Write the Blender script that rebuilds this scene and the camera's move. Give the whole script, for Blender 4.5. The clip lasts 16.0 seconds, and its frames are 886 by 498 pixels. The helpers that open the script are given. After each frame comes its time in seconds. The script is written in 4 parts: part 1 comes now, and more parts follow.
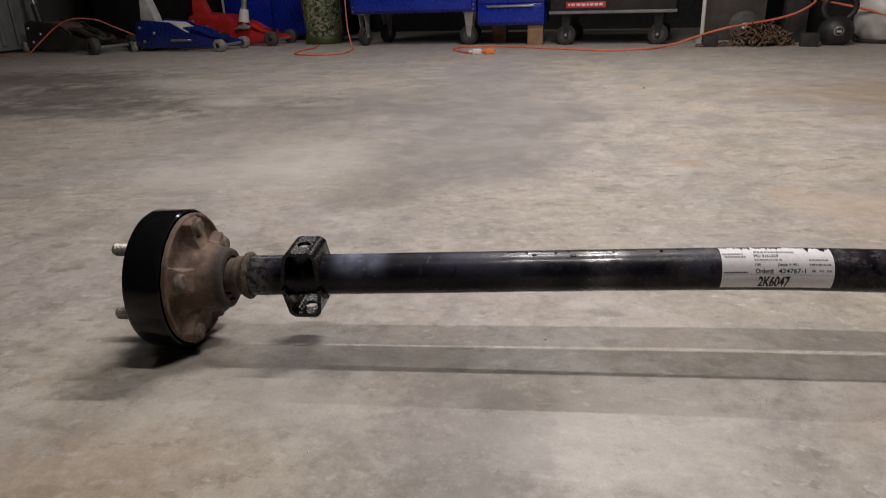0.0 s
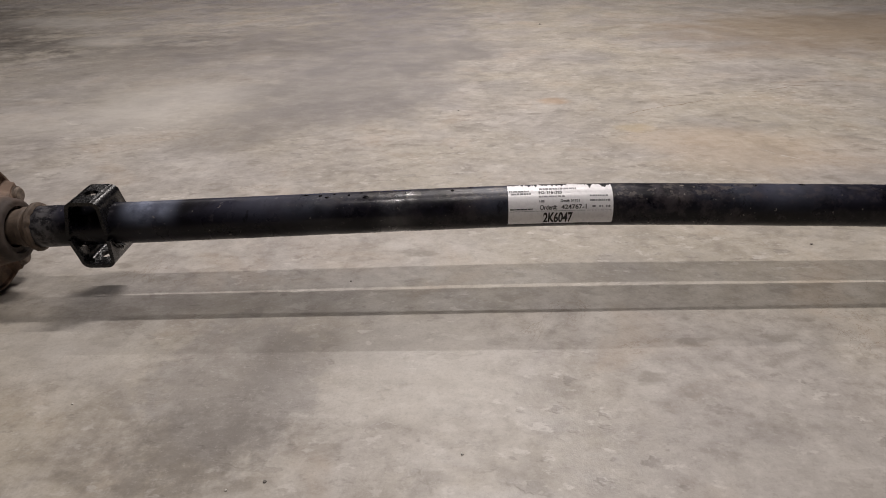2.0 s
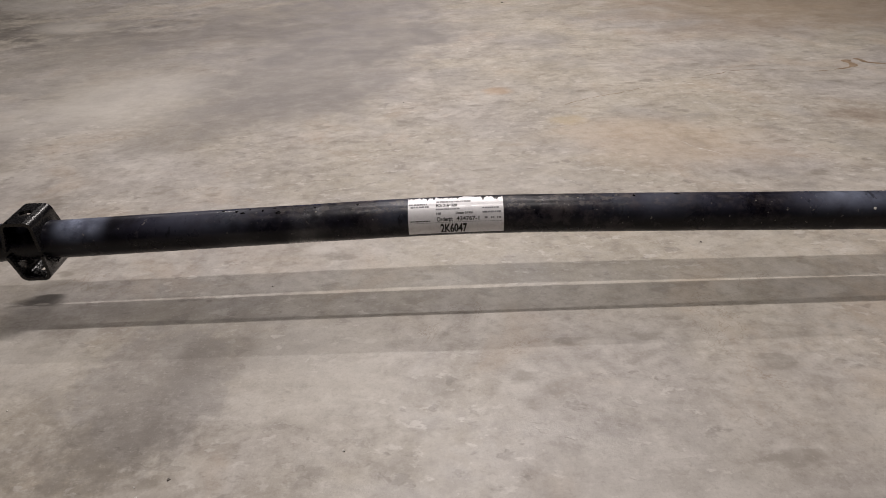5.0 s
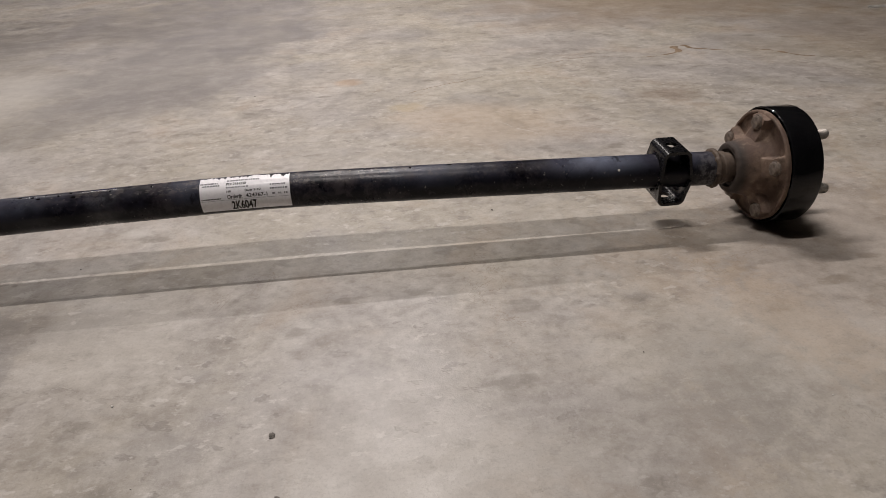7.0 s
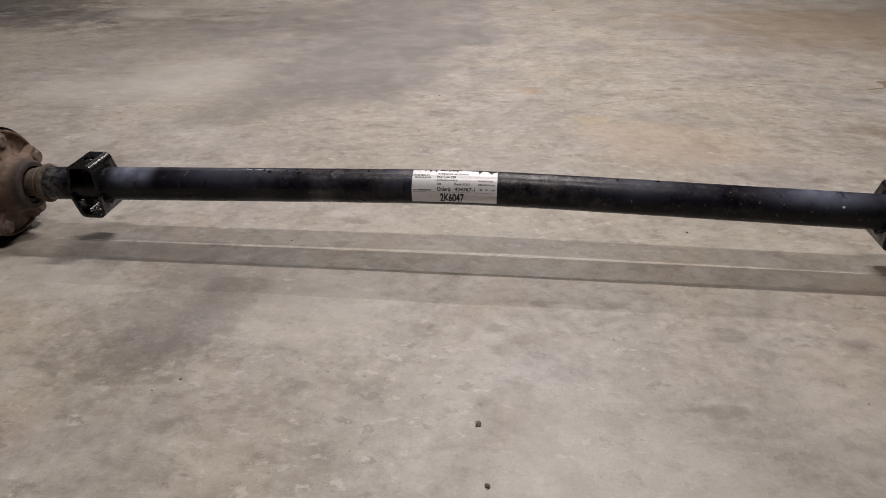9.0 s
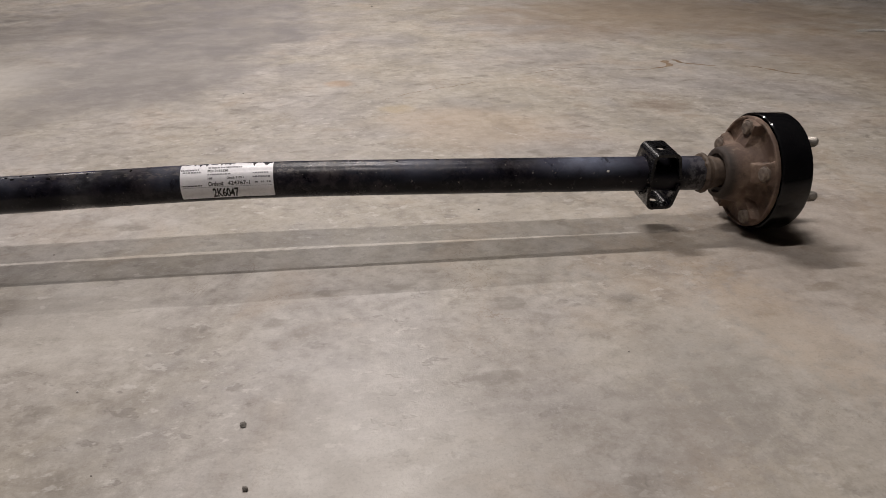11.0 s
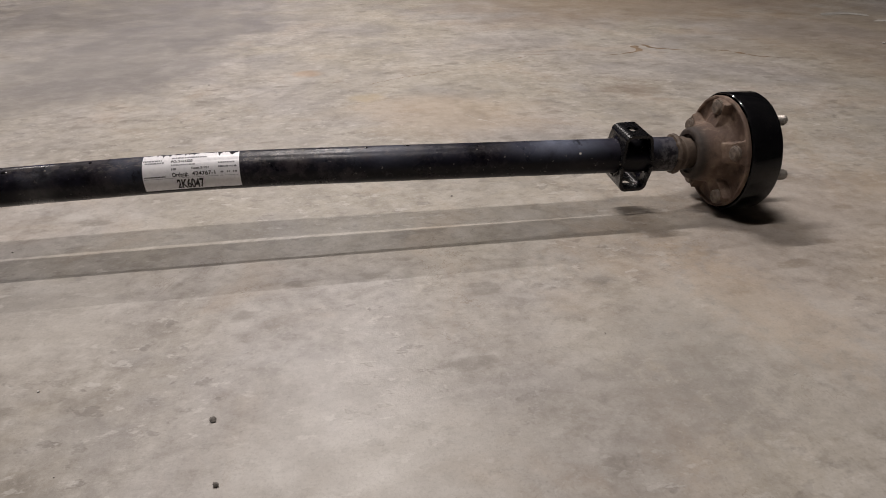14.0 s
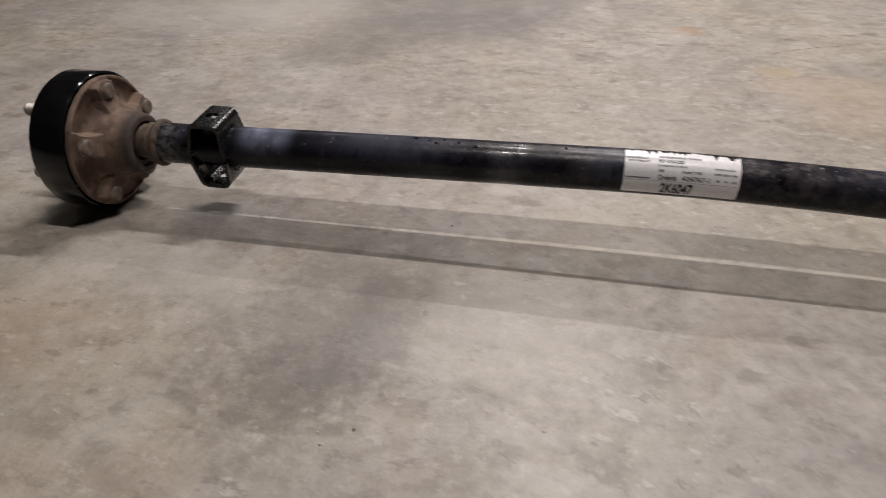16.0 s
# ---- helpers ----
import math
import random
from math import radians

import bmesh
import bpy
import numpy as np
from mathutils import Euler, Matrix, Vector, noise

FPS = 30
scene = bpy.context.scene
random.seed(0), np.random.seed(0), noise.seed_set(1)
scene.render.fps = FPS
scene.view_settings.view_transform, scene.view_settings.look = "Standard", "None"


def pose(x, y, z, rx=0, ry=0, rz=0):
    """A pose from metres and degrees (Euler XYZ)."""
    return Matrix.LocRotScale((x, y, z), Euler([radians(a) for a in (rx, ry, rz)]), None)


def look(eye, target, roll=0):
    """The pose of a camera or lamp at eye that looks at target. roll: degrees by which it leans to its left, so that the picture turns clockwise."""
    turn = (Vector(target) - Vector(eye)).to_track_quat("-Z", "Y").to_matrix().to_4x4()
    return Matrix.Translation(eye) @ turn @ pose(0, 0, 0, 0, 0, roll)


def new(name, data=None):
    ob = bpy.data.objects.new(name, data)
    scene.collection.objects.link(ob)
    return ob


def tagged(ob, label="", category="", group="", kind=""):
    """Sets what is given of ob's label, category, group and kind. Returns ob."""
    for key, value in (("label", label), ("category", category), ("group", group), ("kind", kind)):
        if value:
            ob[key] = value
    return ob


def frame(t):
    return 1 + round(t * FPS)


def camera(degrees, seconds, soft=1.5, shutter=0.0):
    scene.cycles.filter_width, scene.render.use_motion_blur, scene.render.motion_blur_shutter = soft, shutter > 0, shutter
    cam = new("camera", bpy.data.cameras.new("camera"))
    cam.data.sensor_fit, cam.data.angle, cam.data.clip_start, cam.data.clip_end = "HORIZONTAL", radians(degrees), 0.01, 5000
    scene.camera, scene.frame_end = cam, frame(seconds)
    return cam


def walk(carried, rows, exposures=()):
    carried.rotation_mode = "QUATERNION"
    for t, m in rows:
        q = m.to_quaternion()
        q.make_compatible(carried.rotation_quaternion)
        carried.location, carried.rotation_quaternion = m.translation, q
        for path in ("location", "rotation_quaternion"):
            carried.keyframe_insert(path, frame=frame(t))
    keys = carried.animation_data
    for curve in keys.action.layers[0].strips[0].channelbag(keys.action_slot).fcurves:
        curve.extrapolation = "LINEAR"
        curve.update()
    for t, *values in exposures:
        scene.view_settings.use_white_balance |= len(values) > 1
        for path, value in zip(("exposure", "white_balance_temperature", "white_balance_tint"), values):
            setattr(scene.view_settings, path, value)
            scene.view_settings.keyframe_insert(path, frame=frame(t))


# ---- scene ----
cam = camera(67.57, 16.0, soft=0.8, shutter=0.2)
PATH = [
    (0, (-0.3369, -0.7485, 0.4278), (-0.5416, 1.1001, -0.3076), -1.95),
    (0.5, (-0.2947, -0.7478, 0.4191), (-0.5126, 1.0431, -0.4441), -3.15),
    (1, (-0.2115, -0.7303, 0.4348), (-0.3860, 1.0683, -0.4222), -5.62),
    (1.5, (-0.1675, -0.7282, 0.4255), (-0.2496, 1.0758, -0.4343), -3.46),
    (2, (-0.1562, -0.738, 0.4229), (-0.1919, 1.0478, -0.4771), -1.54),
    (2.5, (-0.1512, -0.7419, 0.4215), (-0.1896, 1.0465, -0.4726), -3.53),
    (3, (-0.1462, -0.7386, 0.4162), (-0.0631, 1.0242, -0.5253), -1.01),
    (3.2, (-0.139, -0.738, 0.418), (-0.009, 1.009, -0.548), -0.4),
    (5.3, (-0.0216, -0.8011, 0.5094), (-0.0765, 0.9328, -0.4859), -1.78),
    (5.5, (-0.0127, -0.8194, 0.4972), (-0.0777, 0.9202, -0.4875), -0.77),
    (6, (0.0077, -0.8533, 0.5038), (-0.0565, 0.8760, -0.4990), -0.25),
    (6.5, (0.0922, -0.8693, 0.4995), (0.1950, 0.8503, -0.5165), 1.69),
    (7, (0.1602, -0.8821, 0.5026), (0.3310, 0.8394, -0.5009), -2.15),
    (7.5, (0.1655, -0.8823, 0.4986), (0.3387, 0.8378, -0.5069), -1.99),
    (8, (0.1313, -0.8921, 0.5042), (0.2105, 0.8439, -0.4859), -1.46),
    (8.2, (0.1083, -0.8961, 0.5138), (0.1192, 0.8448, -0.4708), -1.01),
    (8.725, (0.0600, -0.8941, 0.5067), (-0.0756, 0.8498, -0.4725), -0.65),
    (9.25, (0.0400, -0.8921, 0.4996), (-0.1595, 0.8547, -0.4742), -0.29),
    (9.775, (0.0533, -0.8902, 0.4925), (-0.1023, 0.8597, -0.4759), 0.08),
    (10.3, (0.1030, -0.8882, 0.4854), (0.1239, 0.8646, -0.4776), 0.44),
    (10.5, (0.1300, -0.8845, 0.4786), (0.2467, 0.8651, -0.4834), 0.75),
    (11, (0.1629, -0.8803, 0.4694), (0.3761, 0.8595, -0.4938), 0.26),
    (11.5, (0.1826, -0.8731, 0.4617), (0.4703, 0.8588, -0.4965), 0.91),
    (12, (0.1984, -0.8646, 0.4497), (0.5616, 0.8478, -0.5176), 0.24),
    (12.5, (0.1936, -0.8694, 0.4521), (0.5472, 0.8345, -0.5337), -0.64),
    (13, (0.1879, -0.8725, 0.4562), (0.5267, 0.8344, -0.5296), -0.72),
    (13.5, (0.1806, -0.8772, 0.4549), (0.4728, 0.8387, -0.5303), -1.18),
    (14, (0.1687, -0.8734, 0.4550), (0.4505, 0.8464, -0.5262), -0.09),
    (14.5, (0.1237, -0.8664, 0.4556), (0.3388, 0.8722, -0.5093), 3.30),
    (15, (0.0468, -0.8543, 0.4929), (0.1407, 0.9016, -0.4599), 2.86),
    (15.5, (-0.0554, -0.8112, 0.4611), (-0.1100, 0.8945, -0.5819), 1.70),
    (16, (-0.1674, -0.6960, 0.4735), (-0.4783, 0.9138, -0.6896), -0.23),
]
walk(cam, [(t, look(eye, target, roll)) for t, eye, target, roll in PATH])


# ---- world, lamps, exposure ----
world = bpy.data.worlds.new("world")
scene.world = world
world.use_nodes = True
world.node_tree.nodes["Background"].inputs[0].default_value = (0.02, 0.022, 0.025, 1)
world.node_tree.nodes["Background"].inputs[1].default_value = 0.02
CEILING = 2.45
LAMP_ROWS = ((-0.28, 22.0), (1.175, 41.5), (2.60, 36.0))
LAMP_LENGTH = 0.85
# the last one is an added fill lamp that brightens the back row
LAMPS = [(0.02, y, watts) for y, watts in LAMP_ROWS] + [(-2.3, 3.9, 12.5)]
for row_x, row_y, watts in LAMPS:
    lamp = bpy.data.lights.new("strip_and_fill_lamp", "AREA")
    lamp.shape, lamp.size, lamp.size_y, lamp.energy = "RECTANGLE", LAMP_LENGTH, 0.035, watts
    lamp.color = (1.0, 0.922, 0.89)
    new("strip_and_fill_lamp", lamp).matrix_world = pose(row_x, row_y, CEILING - 0.085)
scene.view_settings.exposure = -0.03


# ---- node helpers ----
class Nodes:
    """A short way to write node materials."""

    def __init__(self, name):
        self.mat = bpy.data.materials.new(name)
        self.mat.use_nodes = True
        self.tree = self.mat.node_tree
        self.bsdf = self.tree.nodes["Principled BSDF"]
        self.coord = self.tree.nodes.new("ShaderNodeTexCoord").outputs["Object"]

    def link(self, a, socket):
        if isinstance(a, (int, float)):
            socket.default_value = a
        elif isinstance(a, tuple):
            socket.default_value = (*a, 1) if len(a) == 3 and socket.type == "RGBA" else a
        else:
            self.tree.links.new(a, socket)

    def noise(self, scale, detail=4.0, rough=0.55, vec=None, stretch=None, distortion=0.0):
        vec = self.coord if vec is None else vec
        if stretch:
            mp = self.tree.nodes.new("ShaderNodeMapping")
            self.link(vec, mp.inputs["Vector"])
            mp.inputs["Scale"].default_value = stretch
            vec = mp.outputs[0]
        n = self.tree.nodes.new("ShaderNodeTexNoise")
        self.link(vec, n.inputs["Vector"])
        n.inputs["Scale"].default_value, n.inputs["Detail"].default_value, n.inputs["Roughness"].default_value = scale, detail, rough
        n.inputs["Distortion"].default_value = distortion
        return n.outputs["Fac"]

    def cells(self, scale, feature="F1", vec=None):
        n = self.tree.nodes.new("ShaderNodeTexVoronoi")
        n.feature = feature
        self.link(self.coord if vec is None else vec, n.inputs["Vector"])
        n.inputs["Scale"].default_value = scale
        return n.outputs["Distance"]

    def span(self, fac, a, b, lo=0.0, hi=1.0):
        """fac from a..b to lo..hi, smooth and clamped."""
        n = self.tree.nodes.new("ShaderNodeMapRange")
        n.interpolation_type = "SMOOTHSTEP"
        for k, v in ((0, fac), (1, a), (2, b), (3, lo), (4, hi)):
            self.link(v, n.inputs[k])
        return n.outputs[0]

    def math(self, op, a, b=0.0):
        n = self.tree.nodes.new("ShaderNodeMath")
        n.operation = op
        self.link(a, n.inputs[0]), self.link(b, n.inputs[1])
        return n.outputs[0]

    def mix(self, fac, a, b, blend="MIX"):
        n = self.tree.nodes.new("ShaderNodeMix")
        n.data_type, n.blend_type = "RGBA", blend
        self.link(fac, n.inputs[0]), self.link(a, n.inputs[6]), self.link(b, n.inputs[7])
        return n.outputs[2]

    def spot(self, x, y, rx, ry, turn=0.0, soft=0.4, warp=None, amount=1.0):
        """A soft blot with a ragged edge, round (x, y), as a mask."""
        mp = self.tree.nodes.new("ShaderNodeMapping")
        mp.vector_type = "TEXTURE"
        self.link(self.coord, mp.inputs["Vector"])
        mp.inputs["Location"].default_value = (x, y, 0)
        mp.inputs["Rotation"].default_value = (0, 0, radians(turn))
        mp.inputs["Scale"].default_value = (rx, ry, 1)
        ln = self.tree.nodes.new("ShaderNodeVectorMath")
        ln.operation = "LENGTH"
        self.link(mp.outputs[0], ln.inputs[0])
        d = ln.outputs["Value"]
        if warp is not None:
            d = self.math("ADD", d, warp)
        return self.span(d, 1 + soft, 1 - soft, 0.0, amount)

    def axis(self, k):
        n = self.tree.nodes.new("ShaderNodeSeparateXYZ")
        self.link(self.coord, n.inputs[0])
        return n.outputs[k]

    def hump(self, k, at, width):
        """1 at the place along an axis, falling to 0 at the width."""
        d = self.math("ABSOLUTE", self.math("SUBTRACT", self.axis(k), at))
        return self.span(d, width, 0.0)

    def bump(self, height, strength, distance):
        n = self.tree.nodes.new("ShaderNodeBump")
        n.inputs["Strength"].default_value, n.inputs["Distance"].default_value = strength, distance
        self.link(height, n.inputs["Height"])
        self.tree.links.new(n.outputs[0], self.bsdf.inputs["Normal"])

    def done(self, color, rough=0.5, metal=0.0, coat=0.0):
        self.link(color, self.bsdf.inputs["Base Color"])
        self.link(rough, self.bsdf.inputs["Roughness"])
        self.link(metal, self.bsdf.inputs["Metallic"])
        self.link(coat, self.bsdf.inputs["Coat Weight"])
        return self.mat


def surface(name, a, b, scale, rough=0.5, vary=0.12, metal=0.0, grain=0.0, coat=0.0, wear=None, wear_at=0.62, gloss=0.5):
    """A plain worn surface: two tones, uneven gloss, grain, and worn or dirty spots."""
    n = Nodes(name)
    big, small = n.noise(scale, 5), n.noise(scale * 9, 4)
    color = n.mix(n.span(n.math("ADD", n.math("MULTIPLY", big, 0.7), n.math("MULTIPLY", small, 0.3)), 0.36, 0.64), a, b)
    if wear:
        color = n.mix(n.span(n.noise(scale * 3.1, 6, 0.68), wear_at, wear_at + 0.09), color, wear)
    if grain:
        n.bump(n.noise(scale * 22, 3), grain, 0.002)
    n.link(gloss, n.bsdf.inputs["Specular IOR Level"])
    return n.done(color, n.span(small, 0.3, 0.7, max(0.02, rough - vary), min(1, rough + vary)), metal, coat)


# ---- materials ----
def concrete():
    n = Nodes("worn_concrete")
    flake = n.noise(58, 6, 0.66)
    grain = n.noise(300, 4, 0.7)
    hue = n.noise(1.9, 5, 0.6, distortion=0.4)
    color = n.mix(n.span(hue, 0.36, 0.64), (0.412, 0.372, 0.308), (0.385, 0.355, 0.333))
    # soft clouds, hand-sized and thumb-sized blotches, small chips: each darker here and paler there
    dark, light = (0.205, 0.182, 0.155), (0.60, 0.57, 0.525)
    for fac, low, high, deep, pale in (
        (n.noise(3.3, 9, 0.7), 0.36, 0.64, 0.20, 0.20),
        (n.noise(9.5, 6, 0.62, distortion=0.5), 0.34, 0.66, 0.30, 0.27),
        (n.noise(24, 5, 0.6, stretch=(0.8, 1.15, 1), distortion=0.6), 0.32, 0.68, 0.32, 0.26),
        (flake, 0.32, 0.68, 0.38, 0.30),
    ):
        color = n.mix(n.span(fac, 0.5, low, 0, deep), color, dark)
        color = n.mix(n.span(fac, 0.5, high, 0, pale), color, light)
    mottle = n.noise(5.2, 5, 0.62, distortion=0.6)
    color = n.mix(n.span(mottle, 0.52, 0.68, 0, 0.32), color, (0.405, 0.315, 0.232))
    color = n.mix(n.span(mottle, 0.47, 0.32, 0, 0.34), color, (0.325, 0.310, 0.302))
    # worn ovals, and the curled edges where the skin has lifted
    patches = n.noise(3.9, 3, 0.55)
    color = n.mix(n.math("MULTIPLY", n.span(n.noise(15, 3, 0.5, stretch=(0.75, 1.3, 1)), 0.60, 0.68), n.span(patches, 0.40, 0.56, 0.1, 0.55)), color, (0.195, 0.172, 0.142))
    # crisp small spots and flecks, in clusters
    spots, flecks = n.noise(36, 3, 0.55, stretch=(0.8, 1.2, 1)), n.noise(44, 4, 0.6, stretch=(0.75, 1.25, 1))
    color = n.mix(n.math("MULTIPLY", n.span(spots, 0.60, 0.66), n.span(patches, 0.58, 0.42, 0.12, 0.5)), color, (0.20, 0.178, 0.158))
    color = n.mix(n.math("MULTIPLY", n.span(flecks, 0.59, 0.65), n.span(patches, 0.60, 0.42, 0.08, 0.5)), color, (0.63, 0.60, 0.56))
    veins = n.span(n.math("ABSOLUTE", n.math("SUBTRACT", n.noise(7, 7, 0.62, distortion=0.5), 0.5)), 0.006, 0.0)
    color = n.mix(n.math("MULTIPLY", veins, n.span(n.noise(4.4, 3), 0.54, 0.64, 0, 0.5)), color, (0.22, 0.165, 0.115))
    # stains and other darker or paler patches, each where it lies
    rag = n.math("MULTIPLY", n.math("SUBTRACT", n.noise(6.5, 6, 0.62), 0.5), 1.5)
    fine = n.math("MULTIPLY", n.math("SUBTRACT", n.noise(24, 6, 0.66), 0.5), 1.5)
    coarse = n.math("MULTIPLY", n.math("SUBTRACT", n.noise(40, 7, 0.7), 0.5), 3.4)
    grey, pale, brown = (0.205, 0.185, 0.165), (0.56, 0.53, 0.485), (0.285, 0.208, 0.138)
    slate, dusk = (0.250, 0.233, 0.222), (0.105, 0.092, 0.08)
    ragged = n.math("MULTIPLY", n.math("SUBTRACT", n.noise(9, 8, 0.72), 0.5), 4.2)
    for x, y, rx, ry, turn, soft, w, amount, tint in (
        (-0.42, 1.12, 0.28, 0.35, -10, 0.35, rag, 0.76, slate),
        # broad dimming of the back left floor, put into the colour
        (-0.95, 1.30, 0.55, 0.50, 0, 0.6, rag, 0.38, slate),
        (-0.50, 0.84, 0.24, 0.13, 24, 0.4, rag, 0.62, (0.235, 0.216, 0.205)),
        (-0.66, 0.63, 0.10, 0.10, 20, 0.35, rag, 0.5, grey),
        (-0.30, 1.62, 0.34, 0.28, 0, 0.35, rag, 0.66, slate),
        (-1.22, 1.70, 0.36, 0.17, 4, 0.45, ragged, 0.55, grey),
        (-0.80, 2.05, 0.42, 0.26, 8, 0.5, ragged, 0.5, grey),
        (-0.40, 2.35, 0.34, 0.85, 4, 0.4, rag, 0.6, slate),
        (-0.95, 1.75, 0.42, 0.2, 10, 0.5, rag, 0.5, grey),
        (-1.25, 1.45, 0.30, 0.10, 0, 0.5, coarse, 0.45, grey),
        (-3.1, 2.95, 0.75, 0.34, -8, 0.6, ragged, 0.74, dusk),
        (-2.38, 2.30, 0.50, 0.34, -20, 0.6, ragged, 0.74, dusk),
        (-2.3, 1.85, 0.6, 0.14, -12, 0.6, ragged, 0.66, dusk),
        (-1.9, 1.98, 0.34, 0.13, -14, 0.6, ragged, 0.7, dusk),
        (-1.45, 2.05, 0.36, 0.10, -4, 0.6, ragged, 0.42, dusk),
        (-1.40, 1.86, 0.22, 0.05, -4, 0.6, ragged, 0.4, dusk),
        (-2.05, 2.66, 0.30, 0.15, -30, 0.6, ragged, 0.6, pale),
        (-1.55, 2.02, 0.14, 0.10, -30, 0.6, ragged, 0.5, pale),
        (-0.90, 1.02, 0.20, 0.17, 0, 0.4, rag, 0.5, pale),
        (-1.05, 0.82, 0.3, 0.12, 0, 0.5, rag, 0.4, pale),
        (-0.385, -0.19, 0.082, 0.115, 12, 0.16, fine, 0.62, slate),
        (-0.325, -0.135, 0.05, 0.045, 30, 0.25, fine, 0.5, grey),
        (-0.395, -0.285, 0.075, 0.050, 20, 0.6, coarse, 0.62, (0.15, 0.132, 0.115)),
        (-0.44, -0.06, 0.16, 0.05, 0, 0.4, fine, 0.4, grey),
        (-0.19, -0.17, 0.09, 0.09, 0, 0.5, fine, 0.4, pale),
        (1.5, 1.9, 0.8, 0.42, -6, 0.45, rag, 0.6, brown),
        (0.95, 1.5, 0.3, 0.12, 0, 0.5, rag, 0.35, brown),
        (1.9, 1.05, 0.5, 0.5, 0, 0.5, rag, 0.4, brown),
        (0.88, 0.63, 0.07, 0.045, 0, 0.5, fine, 0.5, (0.22, 0.165, 0.12)),
        (0.41, 0.53, 0.2, 0.14, -10, 0.5, rag, 0.4, (0.47, 0.36, 0.255)),
        (0.098, 0.916, 0.035, 0.03, 0, 0.5, fine, 0.45, (0.46, 0.29, 0.16)),
        (0.24, 0.67, 0.04, 0.03, 0, 0.5, fine, 0.4, (0.44, 0.35, 0.2)),
        (0.53, -0.345, 0.060, 0.090, 10, 0.6, coarse, 0.58, (0.25, 0.235, 0.205)),
        (0.66, -0.27, 0.05, 0.13, 16, 0.6, coarse, 0.42, (0.46, 0.345, 0.235)),
        (0.86, -0.10, 0.34, 0.26, 20, 0.6, coarse, 0.26, (0.47, 0.36, 0.25)),
        (0.60, -0.36, 0.18, 0.14, 0, 0.6, coarse, 0.34, pale),
        (0.42, -0.42, 0.16, 0.07, 0, 0.6, coarse, 0.45, (0.235, 0.212, 0.195)),
        (0.16, -0.46, 0.20, 0.07, 0, 0.6, coarse, 0.4, pale),
        (-0.76, -0.29, 0.14, 0.09, 20, 0.6, coarse, 0.4, (0.37, 0.275, 0.19)),
        (-0.62, -0.14, 0.16, 0.06, 0, 0.6, coarse, 0.4, pale),
        (0.16, -0.40, 0.12, 0.09, 0, 0.5, fine, 0.3, pale),
    ):
        color = n.mix(n.spot(x, y, rx, ry, turn, soft, w, amount), color, tint)
    # wear that runs over stains and all
    for fac, amount in ((n.noise(31, 5, 0.62, stretch=(0.85, 1.15, 1)), 0.13), (n.noise(13, 5, 0.6, distortion=0.4), 0.07)):
        color = n.mix(n.span(fac, 0.5, 0.34, 0, amount), color, dark)
        color = n.mix(n.span(fac, 0.5, 0.66, 0, amount), color, light)
    color = n.mix(n.span(grain, 0.48, 0.68, 0.0, 0.20), color, (0.17, 0.152, 0.132))
    color = n.mix(n.span(n.noise(170, 4, 0.7), 0.55, 0.68, 0.0, 0.20), color, (0.6, 0.57, 0.53))
    n.bump(n.math("ADD", n.math("MULTIPLY", flake, 0.8), n.math("SUBTRACT", n.math("MULTIPLY", grain, 0.4), n.math("MULTIPLY", n.span(spots, 0.60, 0.66), 0.5))), 0.2, 0.0025)
    return n.done(color, n.span(mottle, 0.38, 0.62, 0.40, 0.58))


